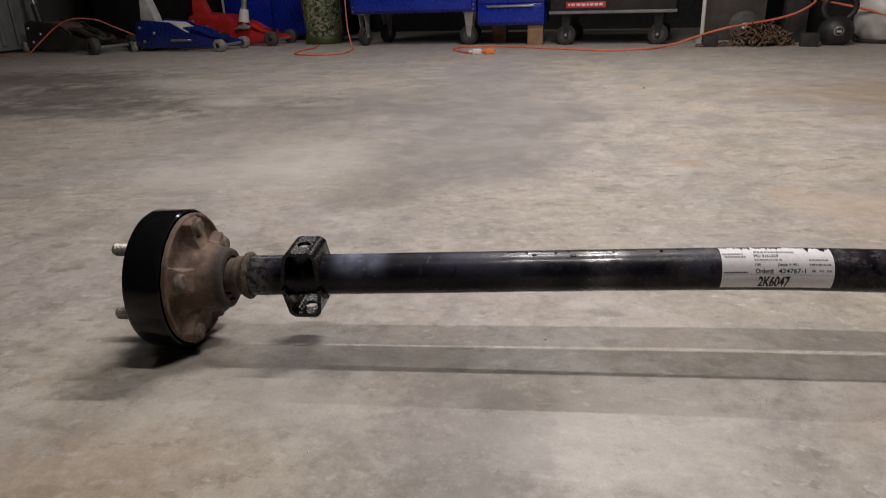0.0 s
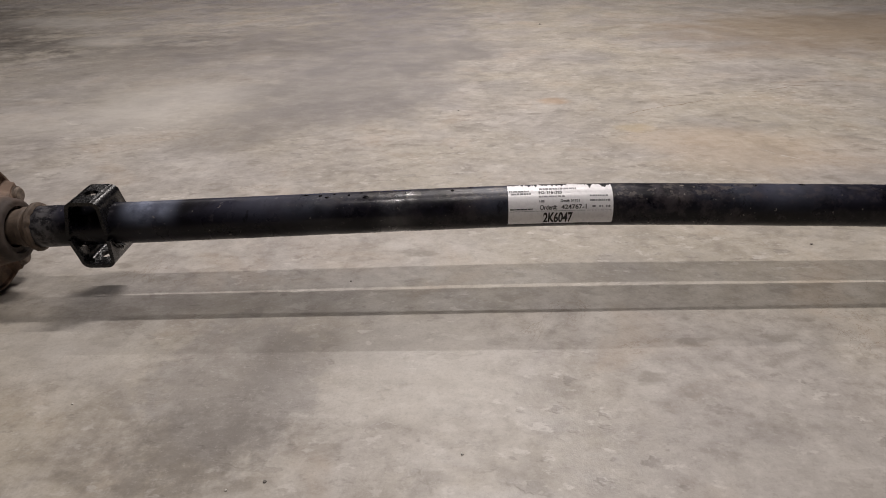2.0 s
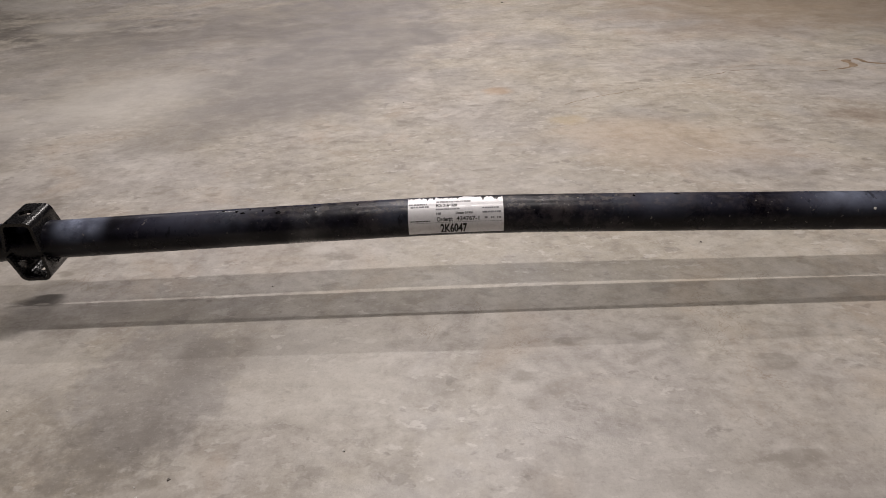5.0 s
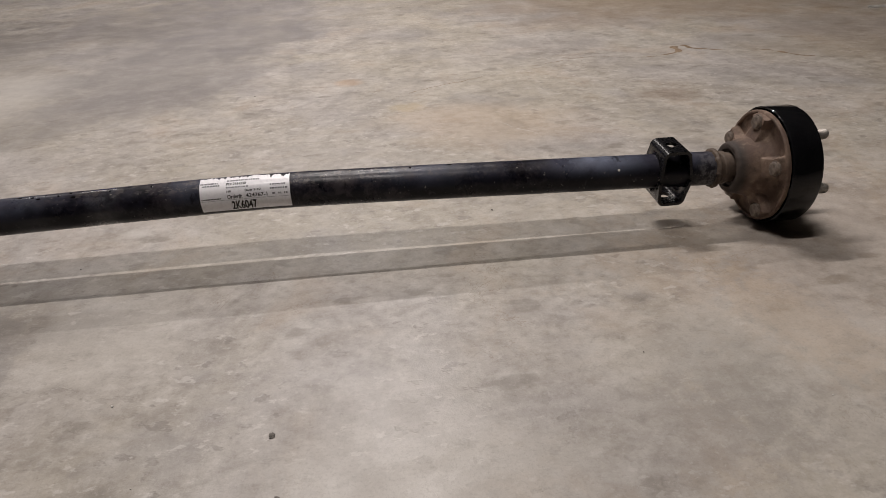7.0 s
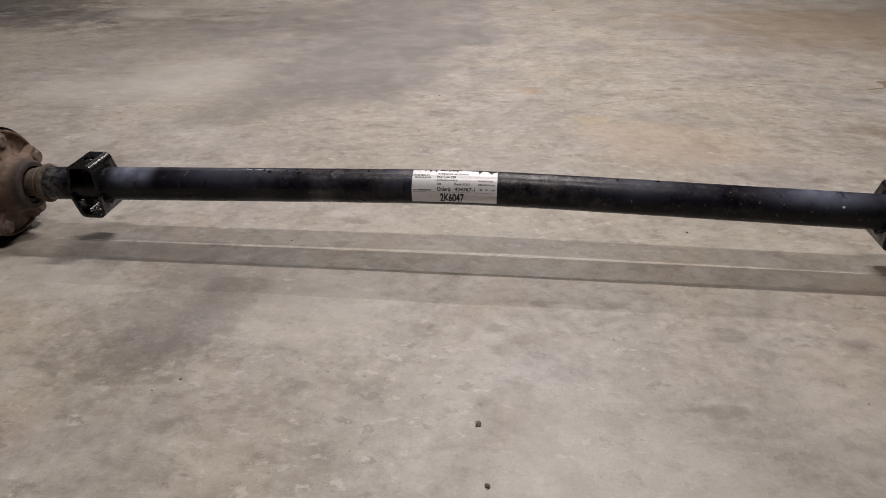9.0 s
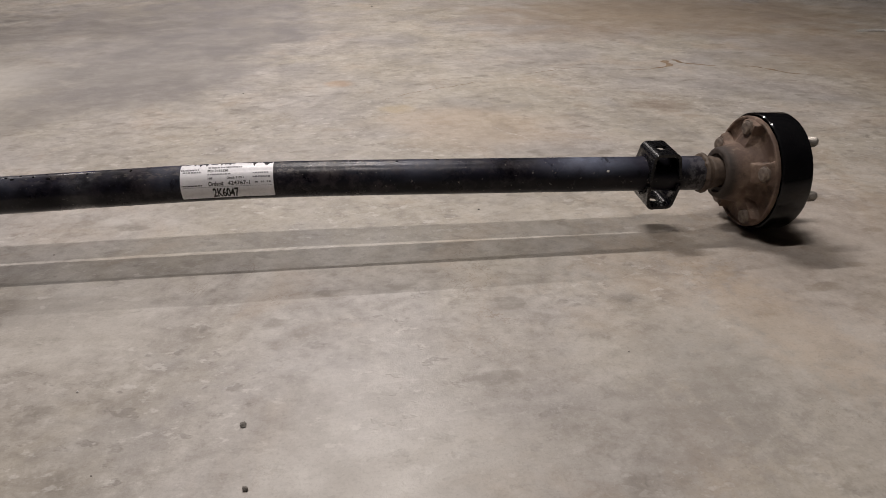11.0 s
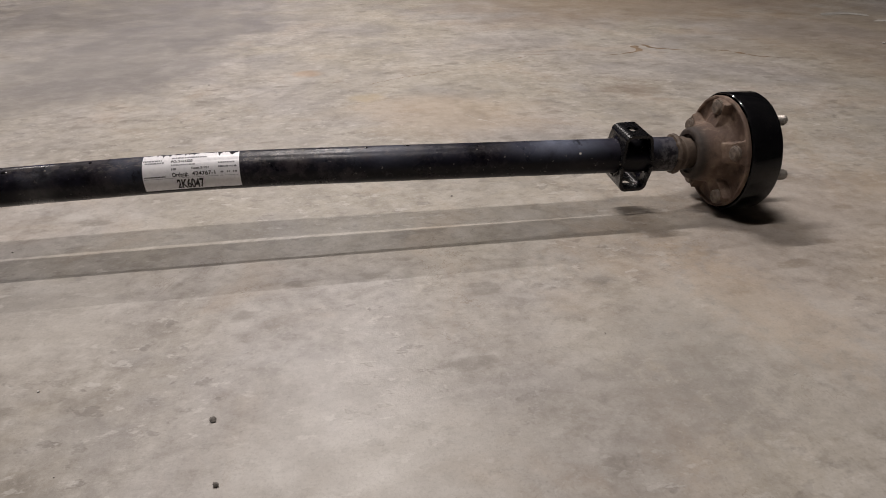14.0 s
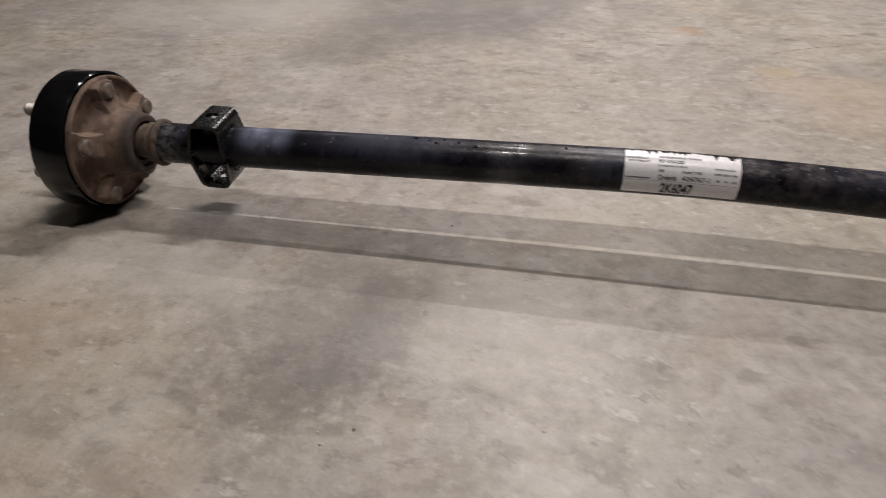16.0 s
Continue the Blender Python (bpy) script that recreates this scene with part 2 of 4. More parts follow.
def axle_paint():
    n = Nodes("black_axle_paint")
    big, fine = n.noise(9, 6, 0.62, stretch=(0.6, 1, 1)), n.noise(70, 5, 0.6)
    color = n.mix(n.span(big, 0.42, 0.66), (0.0022, 0.0020, 0.0042), (0.0058, 0.0052, 0.0096))
    # upper-side mask; tints through it put the lit top's sheen into the colour
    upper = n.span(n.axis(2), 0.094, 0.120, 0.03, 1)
    # left out under the seats, a darkening by colour for their holes
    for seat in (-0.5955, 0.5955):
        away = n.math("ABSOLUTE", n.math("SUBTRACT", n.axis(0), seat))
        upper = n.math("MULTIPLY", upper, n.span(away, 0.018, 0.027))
    # pale bluish haze along the upper side, strongest beside the spring seats
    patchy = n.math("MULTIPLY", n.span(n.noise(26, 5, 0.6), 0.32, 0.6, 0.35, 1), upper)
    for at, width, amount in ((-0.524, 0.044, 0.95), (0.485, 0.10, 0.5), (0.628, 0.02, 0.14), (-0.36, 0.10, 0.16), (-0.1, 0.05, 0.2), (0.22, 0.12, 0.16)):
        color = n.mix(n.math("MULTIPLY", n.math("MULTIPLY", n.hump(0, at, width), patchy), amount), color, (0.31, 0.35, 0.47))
    for end in (-0.654, 0.648):
        dusty = n.math("MULTIPLY", n.hump(0, end, 0.030), n.span(n.noise(95, 6, 0.7), 0.42, 0.6, 0.1, 0.75))
        color = n.mix(dusty, color, (0.15, 0.145, 0.15))
    # dust film tinted with the upper side's bluish sheen, rust bloom, scuffs, bare specks
    dust_sheen = n.math("MULTIPLY", n.span(n.noise(14, 7, 0.7), 0.38, 0.6), upper)
    color = n.mix(n.math("MULTIPLY", dust_sheen, 0.36), color, (0.066, 0.065, 0.098))
    bloom = n.math("MULTIPLY", n.math("MULTIPLY", n.hump(0, 0.08, 0.62), n.span(n.noise(24, 8, 0.74), 0.47, 0.64)), n.span(n.axis(2), 0.07, 0.12, 0.35, 1))
    color = n.mix(n.math("MULTIPLY", bloom, 0.65), color, (0.080, 0.068, 0.074))
    color = n.mix(n.span(n.noise(60, 6, 0.7), 0.59, 0.69, 0, 0.4), color, (0.076, 0.068, 0.074))
    color = n.mix(n.span(n.noise(38, 6, 0.7, stretch=(1, 0.5, 0.5)), 0.60, 0.66, 0, 0.7), color, (0.004, 0.004, 0.006))
    color = n.mix(n.span(n.noise(150, 3, 0.6), 0.67, 0.73, 0, 0.65), color, (0.26, 0.24, 0.225))
    crust = n.math("MULTIPLY", n.math("MULTIPLY", n.hump(0, 0.02, 0.45), n.span(n.axis(2), 0.112, 0.124)), n.span(n.noise(85, 5, 0.65, stretch=(0.6, 1, 1)), 0.54, 0.60))
    color = n.mix(n.math("MULTIPLY", crust, 0.6), color, (0.15, 0.132, 0.122))
    # glossy worn scuffs, with part of their bluish glint put into the colour
    worn = n.math("MAXIMUM", n.hump(0, -0.227, 0.034), n.math("MULTIPLY", n.hump(0, -0.315, 0.05), 0.5))
    scuff = n.math("MULTIPLY", n.math("MULTIPLY", worn, upper), n.span(n.noise(45, 5), 0.36, 0.58))
    color = n.mix(n.math("MULTIPLY", scuff, 0.35), color, (0.11, 0.115, 0.14))
    n.bump(n.math("ADD", fine, n.math("MULTIPLY", big, 2.0)), 0.35, 0.0014)
    rough = n.math("SUBTRACT", n.span(n.noise(18, 5, 0.6), 0.35, 0.65, 0.25, 0.44), n.math("MULTIPLY", scuff, 0.2))
    n.link(n.span(scuff, 0, 1, 0.22, 1.0), n.bsdf.inputs["Specular IOR Level"])
    n.link(0.14, n.bsdf.inputs["Coat Roughness"])
    return n.done(color, rough, coat=n.math("MULTIPLY", worn, 0.9))


def rusty_casting():
    n = Nodes("rusty_cast_iron")
    big, fine = n.noise(26, 6, 0.62), n.noise(160, 5, 0.6)
    color = n.mix(n.span(big, 0.38, 0.62), (0.104, 0.066, 0.049), (0.198, 0.136, 0.100))
    color = n.mix(n.span(n.noise(55, 6, 0.7), 0.55, 0.7, 0, 0.55), color, (0.30, 0.225, 0.165))
    color = n.mix(n.math("MULTIPLY", n.hump(0, 0.048, 0.02), n.span(big, 0.3, 0.5, 0.4, 0.85)), color, (0.028, 0.025, 0.024))
    n.bump(n.math("ADD", fine, big), 0.5, 0.0016)
    color = n.mix(n.span(n.noise(34, 6, 0.68), 0.52, 0.68, 0, 0.55), color, (0.030, 0.024, 0.021))
    return n.done(color, 0.78)


CONCRETE = concrete()
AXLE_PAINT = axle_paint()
CASTING = rusty_casting()
GLOSS_BLACK = surface("glossy_black_enamel", (0.005, 0.005, 0.006), (0.009, 0.009, 0.010), 14, 0.10, 0.05, wear=(0.03, 0.028, 0.026), wear_at=0.7, gloss=0.3)
SEAT_BLACK = surface("black_bracket_enamel", (0.005, 0.005, 0.006), (0.011, 0.0105, 0.012), 30, 0.27, 0.06, gloss=0.4, grain=0.04, wear=(0.05, 0.047, 0.046), wear_at=0.74)
STUD_STEEL = surface("dull_zinc_steel", (0.33, 0.30, 0.265), (0.49, 0.46, 0.42), 90, 0.46, 0.12, metal=0.7, grain=0.2, wear=(0.16, 0.11, 0.075))
BOLT_RUST = surface("rusty_bolt_steel", (0.10, 0.078, 0.064), (0.24, 0.19, 0.15), 120, 0.75, 0.1, grain=0.3)
SPINDLE_RUST = surface("rusty_bare_spindle", (0.07, 0.050, 0.038), (0.13, 0.095, 0.07), 60, 0.7, 0.12, grain=0.3, wear=(0.06, 0.045, 0.035))
PAPER = surface("white_label_paper", (0.86, 0.85, 0.88), (0.91, 0.90, 0.92), 25, 0.30, 0.08, wear=(0.66, 0.65, 0.66), wear_at=0.68)
INK = surface("black_label_ink", (0.015, 0.014, 0.016), (0.03, 0.03, 0.032), 90, 0.6, 0.1)
GREY_INK = surface("faded_label_ink", (0.16, 0.155, 0.17), (0.27, 0.265, 0.28), 90, 0.6, 0.1)
STONE = surface("grey_grit", (0.13, 0.118, 0.105), (0.26, 0.24, 0.215), 120, 0.85, 0.1, grain=0.3)
PALE_GRIT = surface("pale_grit", (0.6, 0.58, 0.54), (0.75, 0.73, 0.7), 120, 0.8, 0.1)
CRACK_DIRT = surface("dark_crack_dirt", (0.17, 0.115, 0.068), (0.27, 0.20, 0.135), 30, 0.9, 0.05)
CRACK_PALE = surface("pale_crack_chips", (0.5, 0.47, 0.43), (0.62, 0.59, 0.55), 30, 0.9, 0.05)
WALL_PAINT = surface("dull_grey_wall_paint", (0.09, 0.087, 0.082), (0.13, 0.126, 0.118), 1.3, 0.75, 0.1, wear=(0.16, 0.15, 0.14))
CEILING_PAINT = surface("dull_ceiling_paint", (0.10, 0.097, 0.09), (0.15, 0.145, 0.136), 1.1, 0.85, 0.05)
# near-black colour that stands in for deep shade along the back wall
SHADE_BOARD = surface("near_black_shade_board", (0.005, 0.005, 0.006), (0.012, 0.012, 0.012), 3, 0.7, 0.1)
BLUE = surface("blue_enamel", (0.006, 0.022, 0.30), (0.010, 0.035, 0.40), 5, 0.3, 0.08, wear=(0.03, 0.05, 0.22), wear_at=0.68)
JACK_BLUE = surface("worn_blue_enamel", (0.007, 0.018, 0.15), (0.011, 0.028, 0.21), 8, 0.3, 0.1, wear=(0.05, 0.055, 0.09), wear_at=0.64)
JACK_RED = surface("worn_red_enamel", (0.40, 0.02, 0.018), (0.55, 0.035, 0.03), 8, 0.38, 0.1, wear=(0.12, 0.03, 0.025), wear_at=0.63)
JACK_OLIVE = surface("grimy_olive_enamel", (0.034, 0.034, 0.027), (0.068, 0.063, 0.05), 8, 0.5, 0.1, wear=(0.13, 0.115, 0.085), wear_at=0.64)
BLACK_METAL = surface("black_powder_coat", (0.012, 0.012, 0.013), (0.022, 0.021, 0.021), 8, 0.42, 0.1, wear=(0.05, 0.048, 0.045), wear_at=0.7)
RUBBER = surface("dusty_black_rubber", (0.018, 0.017, 0.016), (0.04, 0.037, 0.034), 14, 0.8, 0.1, grain=0.2)
GREY_STEEL = surface("grey_galvanised_steel", (0.36, 0.35, 0.33), (0.5, 0.49, 0.47), 22, 0.4, 0.12, metal=0.7, wear=(0.2, 0.17, 0.14))
WHEEL_GREY = surface("scuffed_grey_wheel", (0.22, 0.21, 0.19), (0.34, 0.32, 0.29), 22, 0.6, 0.1, wear=(0.1, 0.09, 0.08))
PALE_STEEL = surface("pale_painted_steel", (0.40, 0.40, 0.39), (0.52, 0.52, 0.51), 16, 0.45, 0.1, wear=(0.25, 0.24, 0.22))
DARK_WHEEL = surface("grimy_dark_wheel", (0.045, 0.042, 0.039), (0.09, 0.083, 0.075), 22, 0.65, 0.1, wear=(0.16, 0.15, 0.135))
FADED_RED = surface("faded_red_panel", (0.10, 0.055, 0.045), (0.17, 0.10, 0.085), 14, 0.6, 0.1, wear=(0.06, 0.055, 0.05))
DUSTY_BOARD = surface("dusty_brown_board", (0.06, 0.05, 0.043), (0.11, 0.095, 0.082), 4, 0.75, 0.1, wear=(0.16, 0.14, 0.12))
ORANGE = surface("orange_cord_rubber", (0.58, 0.135, 0.07), (0.70, 0.20, 0.115), 9, 0.55, 0.1)
PLUG_ORANGE = surface("orange_plug_plastic", (0.75, 0.19, 0.03), (0.82, 0.24, 0.04), 20, 0.45, 0.1)
WHITE = surface("white_plastic", (0.62, 0.6, 0.56), (0.72, 0.7, 0.66), 12, 0.45, 0.1, wear=(0.4, 0.37, 0.33))
WOOD = surface("bare_wood_block", (0.24, 0.14, 0.075), (0.36, 0.225, 0.125), 18, 0.75, 0.1, grain=0.3)
CHAIN_RUST = surface("rusty_chain_steel", (0.09, 0.055, 0.035), (0.19, 0.125, 0.08), 30, 0.7, 0.12, metal=0.3, wear=(0.26, 0.24, 0.21))
CAST_BLACK = surface("black_cast_iron", (0.018, 0.018, 0.018), (0.034, 0.033, 0.032), 16, 0.5, 0.1, grain=0.3)
RED_STICKER = surface("red_sticker", (0.5, 0.03, 0.045), (0.6, 0.05, 0.06), 20, 0.4, 0.1)
OLIVE_PLASTIC = surface("olive_green_plastic", (0.035, 0.055, 0.014), (0.06, 0.085, 0.026), 9, 0.5, 0.1)
GREY_BOX = surface("dull_grey_metal", (0.16, 0.165, 0.165), (0.24, 0.245, 0.24), 6, 0.55, 0.1, wear=(0.1, 0.09, 0.08))


def camouflage():
    n = Nodes("camouflage_print")
    a, b = n.noise(26, 2, 0.5), n.noise(34, 2, 0.5, stretch=(1, 1, 1.3))
    color = n.mix(n.span(a, 0.46, 0.5), (0.02, 0.028, 0.014), (0.10, 0.115, 0.055))
    color = n.mix(n.span(b, 0.54, 0.57), color, (0.25, 0.25, 0.165))
    return n.done(color, 0.6)


CAMO = camouflage()


def emitter():
    n = Nodes("lit_lamp_diffuser")
    n.bsdf.inputs["Emission Color"].default_value = (1, 0.94, 0.86, 1)
    n.bsdf.inputs["Emission Strength"].default_value = 1.0
    return n.done((0.8, 0.8, 0.78), 0.4)


DIFFUSER = emitter()


# ---- mesh helpers ----
def part(name, bm, material, parent=None, label="", sharp=38, at=None):
    """Links a bmesh as ONE mesh object, under a thing or a part."""
    me = bpy.data.meshes.new(name)
    bmesh.ops.recalc_face_normals(bm, faces=bm.faces)
    bm.to_mesh(me)
    bm.free()
    me.materials.append(material)
    me.polygons.foreach_set("use_smooth", [True] * len(me.polygons))
    me.set_sharp_from_angle(angle=radians(sharp))
    ob = new(name, me)
    if parent is not None:
        ob.parent = parent
    if at is not None:
        ob.matrix_basis = at
    if label:
        tagged(ob, label)
    return ob


def share(ob, parent, m):
    """The same mesh once more, as an object of its own."""
    c = new(ob.name.split(".")[0], ob.data)
    c.parent, c.matrix_basis = parent, m
    if "label" in ob:
        c["label"] = ob["label"]
    return c


def thing(name, m, label, category, group="", kind=""):
    e = new(name)
    e.empty_display_size = 0.05
    e.matrix_basis = m
    return tagged(e, label, category, group, kind)


def add(bm, other):
    """Joins another bmesh into bm."""
    me = bpy.data.meshes.new("join")
    other.to_mesh(me)
    other.free()
    bm.from_mesh(me)
    bpy.data.meshes.remove(me)
    return bm


def box(x0, x1, y0, y1, z0, z1, bevel=0.0, segments=2):
    bm = bmesh.new()
    bmesh.ops.create_cube(bm, size=1, matrix=Matrix.Translation(((x0 + x1) / 2, (y0 + y1) / 2, (z0 + z1) / 2)) @ Matrix.Diagonal((x1 - x0, y1 - y0, z1 - z0, 1)))
    if bevel:
        bmesh.ops.bevel(bm, geom=bm.edges[:], offset=bevel, segments=segments, affect="EDGES", profile=0.5)
    return bm


def lathe(profile, n=40, axis="x", m=None, closed=False):
    """Turns (along, radius) pairs round an axis."""
    bm = bmesh.new()
    rings = []
    for a, r in profile:
        ring = []
        for k in range(n if r > 1e-6 else 1):
            t = 2 * math.pi * k / n
            c, s = r * math.cos(t), r * math.sin(t)
            ring.append(bm.verts.new({"x": (a, c, s), "y": (c, a, s), "z": (c, s, a)}[axis]))
        rings.append(ring)
    pairs = list(zip(rings, rings[1:])) + ([(rings[-1], rings[0])] if closed else [])
    for p, q in pairs:
        for k in range(n):
            a, b = p[k % len(p)], p[(k + 1) % len(p)]
            c, d = q[(k + 1) % len(q)], q[k % len(q)]
            vs = []
            for v in (a, b, c, d):
                if v not in vs:
                    vs.append(v)
            if len(vs) > 2:
                bm.faces.new(vs)
    if m is not None:
        bm.transform(m)
    return bm


def sweep(points, radius, n=10, closed=False, cap=True):
    """A round bar along points; the radius may be a function of 0..1."""
    bm = bmesh.new()
    pts = [Vector(p) for p in points]
    rings, up = [], None
    for i, p in enumerate(pts):
        a, b = pts[i - 1] if i or closed else p, pts[(i + 1) % len(pts)] if i + 1 < len(pts) or closed else p
        d = (b - a).normalized()
        if up is None:
            up = d.orthogonal().normalized()
        up = (up - d * up.dot(d)).normalized()
        side = d.cross(up)
        r = radius(i / (len(pts) - 1)) if callable(radius) else radius
        rings.append([bm.verts.new(p + (up * math.cos(t) + side * math.sin(t)) * r) for t in [2 * math.pi * k / n for k in range(n)]])
    for i in range(len(rings) - (0 if closed else 1)):
        p, q = rings[i], rings[(i + 1) % len(rings)]
        for k in range(n):
            bm.faces.new((p[k], p[(k + 1) % n], q[(k + 1) % n], q[k]))
    if cap and not closed:
        bm.faces.new(rings[0]), bm.faces.new(rings[-1])
    return bm


def smooth_line(points, steps=8):
    """A Catmull-Rom line through the points."""
    pts = [Vector(p) for p in points]
    pts = [2 * pts[0] - pts[1]] + pts + [2 * pts[-1] - pts[-2]]
    out = []
    for a, b, c, d in zip(pts, pts[1:], pts[2:], pts[3:]):
        for k in range(steps):
            t = k / steps
            out.append(0.5 * ((2 * b) + (c - a) * t + (2 * a - 5 * b + 4 * c - d) * t * t + (3 * b - a - 3 * c + d) * t ** 3))
    return out + [pts[-2]]


def plate(outline, thick, plane="xz", bevel=0.0):
    """A plate of an outline drawn in a plane, thick to both sides of it."""
    bm = bmesh.new()
    rings = []
    for s in (-thick / 2, thick / 2):
        rings.append([bm.verts.new({"xz": (a, s, b), "xy": (a, b, s), "yz": (s, a, b)}[plane]) for a, b in outline])
    bm.faces.new(rings[0]), bm.faces.new(rings[1])
    for k in range(len(outline)):
        j = (k + 1) % len(outline)
        bm.faces.new((rings[0][k], rings[0][j], rings[1][j], rings[1][k]))
    if bevel:
        bmesh.ops.bevel(bm, geom=bm.edges[:], offset=bevel, segments=2, affect="EDGES", profile=0.5)
    return bm


def shifted(bm, m):
    bm.transform(m)
    return bm


# ---- the room ----
TURN = -13.0
ROOM = pose(0, 0, 0, 0, 0, TURN)
X0, X1, Y0, Y1 = -6.6, 5.2, -4.6, 6.1
floor = part("floor", shifted(box(X0, X1, Y0, Y1, -0.15, 0), ROOM), CONCRETE)
tagged(floor, "worn grey concrete garage floor with stains and scuffs", "floor", kind="structure")
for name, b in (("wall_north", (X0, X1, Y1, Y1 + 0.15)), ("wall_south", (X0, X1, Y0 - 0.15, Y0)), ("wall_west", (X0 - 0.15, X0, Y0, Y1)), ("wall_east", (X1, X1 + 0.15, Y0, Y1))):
    # north wall coloured near black, so the gaps under the carts look shaded
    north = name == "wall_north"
    tagged(part(name, shifted(box(*b, 0, CEILING + 0.1), ROOM), SHADE_BOARD if north else WALL_PAINT), "board wall coloured near black for the shade behind the carts" if north else "dull grey painted garage wall", "wall", kind="structure")
tagged(part("ceiling", shifted(box(X0, X1, Y0, Y1, CEILING, CEILING + 0.1), ROOM), CEILING_PAINT), "plain dull painted garage ceiling", "ceiling", kind="structure")

# fixtures out of view; the last only houses the added fill
for row_x, row_y, watts in LAMPS:
    fixture = thing("strip_and_fill_light", pose(row_x, row_y, CEILING), "long white strip light under the ceiling, the back one added as fill", "ceiling light", "strip lights on the ceiling")
    part("housing", box(-LAMP_LENGTH / 2 - 0.03, LAMP_LENGTH / 2 + 0.03, -0.04, 0.04, -0.05, -0.001, 0.006), WHITE, fixture)
    part("diffuser", sweep([(-LAMP_LENGTH / 2, 0, -0.062), (LAMP_LENGTH / 2, 0, -0.062)], 0.013, 12), DIFFUSER, fixture)


# ---- the axle ----
HUB_Z, TUBE_R = 0.0883, 0.0256
FACE_L, FACE_R, DRUM_W = -0.7925, 0.786, 0.0475


def tube_centre(x):
    """The cambered tube's middle line: two straight arms with a soft bend."""
    dx = x + 0.0108
    slope = 0.0202 if dx < 0 else 0.0225
    z = 0.1022 - slope * (math.sqrt(dx * dx + 0.01) - 0.1)
    return Vector((x, 0.94 * (z - HUB_Z), z))


def round_tube(x, angle, r):
    c = tube_centre(x)
    return Vector((x, c.y + r * math.cos(angle), c.z + r * math.sin(angle)))


axle = thing("trailer_axle", Matrix(), "black painted tubular trailer axle with rusty hubs lying on concrete", "axle")


def axle_tube():
    bm = bmesh.new()
    rings = []
    for i in range(181):
        x = -0.672 + 1.338 * i / 180
        rings.append([bm.verts.new(round_tube(x, 2 * math.pi * k / 48, TUBE_R + 0.0002 * noise.noise((x * 30, k * 0.4, 1)))) for k in range(48)])
    for p, q in zip(rings, rings[1:]):
        for k in range(48):
            bm.faces.new((p[k], p[(k + 1) % 48], q[(k + 1) % 48], q[k]))
    bm.faces.new(rings[0]), bm.faces.new(rings[-1])
    return bm


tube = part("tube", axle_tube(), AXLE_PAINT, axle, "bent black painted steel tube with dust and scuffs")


def blob(x, degrees, long, wide, tall, seed):
    """A flat uneven drop that sits on the tube's skin."""
    bm = bmesh.new()
    bmesh.ops.create_icosphere(bm, subdivisions=2, radius=1)
    for v in bm.verts:
        f = 1 + 0.35 * noise.noise(v.co * 1.3 + Vector((seed, 0, 0)))
        a = radians(degrees) + v.co.y * f * wide / TUBE_R
        v.co = round_tube(x + v.co.x * f * long, a, TUBE_R + v.co.z * tall)
    return bm


drops = random.Random(21)
for k in range(11):
    x = (-0.335, -0.318, -0.309, -0.301, -0.283, -0.268, -0.262, -0.214, -0.158, 0.205, 0.262)[k]
    part("paint_drip", blob(x, drops.uniform(84, 112), drops.uniform(0.0016, 0.0042), drops.uniform(0.0012, 0.0026), 0.0006, k * 2.3), GLOSS_BLACK, tube, "small black paint drip")
for x, a, r in ((0.51, 148, 0.0022), (0.118, 96, 0.002), (0.131, 104, 0.0013), (0.182, 92, 0.0017), (-0.212, 118, 0.0014), (0.36, 121, 0.0012)):
    part("paint_chip", blob(x, a, r, r * 0.8, 0.0003, x * 40), PALE_GRIT if x > 0.5 else STONE, tube, "pale chip in the paint")


def weld_ring(at, r, bead, wobble, seed, n=72, lo=0.0, hi=2 * math.pi):
    """A lumpy weld bead round the tube."""
    pts = []
    for k in range(n if hi - lo > 6.2 else n + 1):
        a = lo + (hi - lo) * k / n
        c = tube_centre(at)
        pts.append((at + wobble * noise.noise((math.cos(a) * 3, math.sin(a) * 3, seed)), c.y + r * math.cos(a), c.z + r * math.sin(a)))
    return sweep(pts, lambda t: bead * (0.95 + 0.1 * math.sin(t * 150) ** 2 + 0.3 * noise.noise((t * 40, seed, 0))), 8, closed=hi - lo > 6.2)


part("weld_bead", weld_ring(-0.6700, TUBE_R + 0.0002, 0.0046, 0.0024, 3), SPINDLE_RUST, axle, "lumpy rusty weld bead")
part("weld_bead", weld_ring(0.6640, TUBE_R + 0.0002, 0.0046, 0.0024, 8), SPINDLE_RUST, axle, "lumpy rusty weld bead")
for sign in (-1, 1):
    x = (0.6690 if sign < 0 else 0.6630) * sign
    c = tube_centre(x)
    prof = [(0, 0.0), (0, 0.0262), (0.004, 0.0268), (0.0075, 0.0262), (0.0085, 0.0240), (0.0110, 0.0236), (0.0125, 0.0250), (0.0165, 0.0250), (0.0180, 0.0228), (0.03, 0.0220), (0.05, 0.0216), (0.05, 0)]
    part("spindle", lathe([(sign * a, r) for a, r in prof], 40, "x", Matrix.Translation(c)), SPINDLE_RUST, axle, "rusty bare steel spindle")


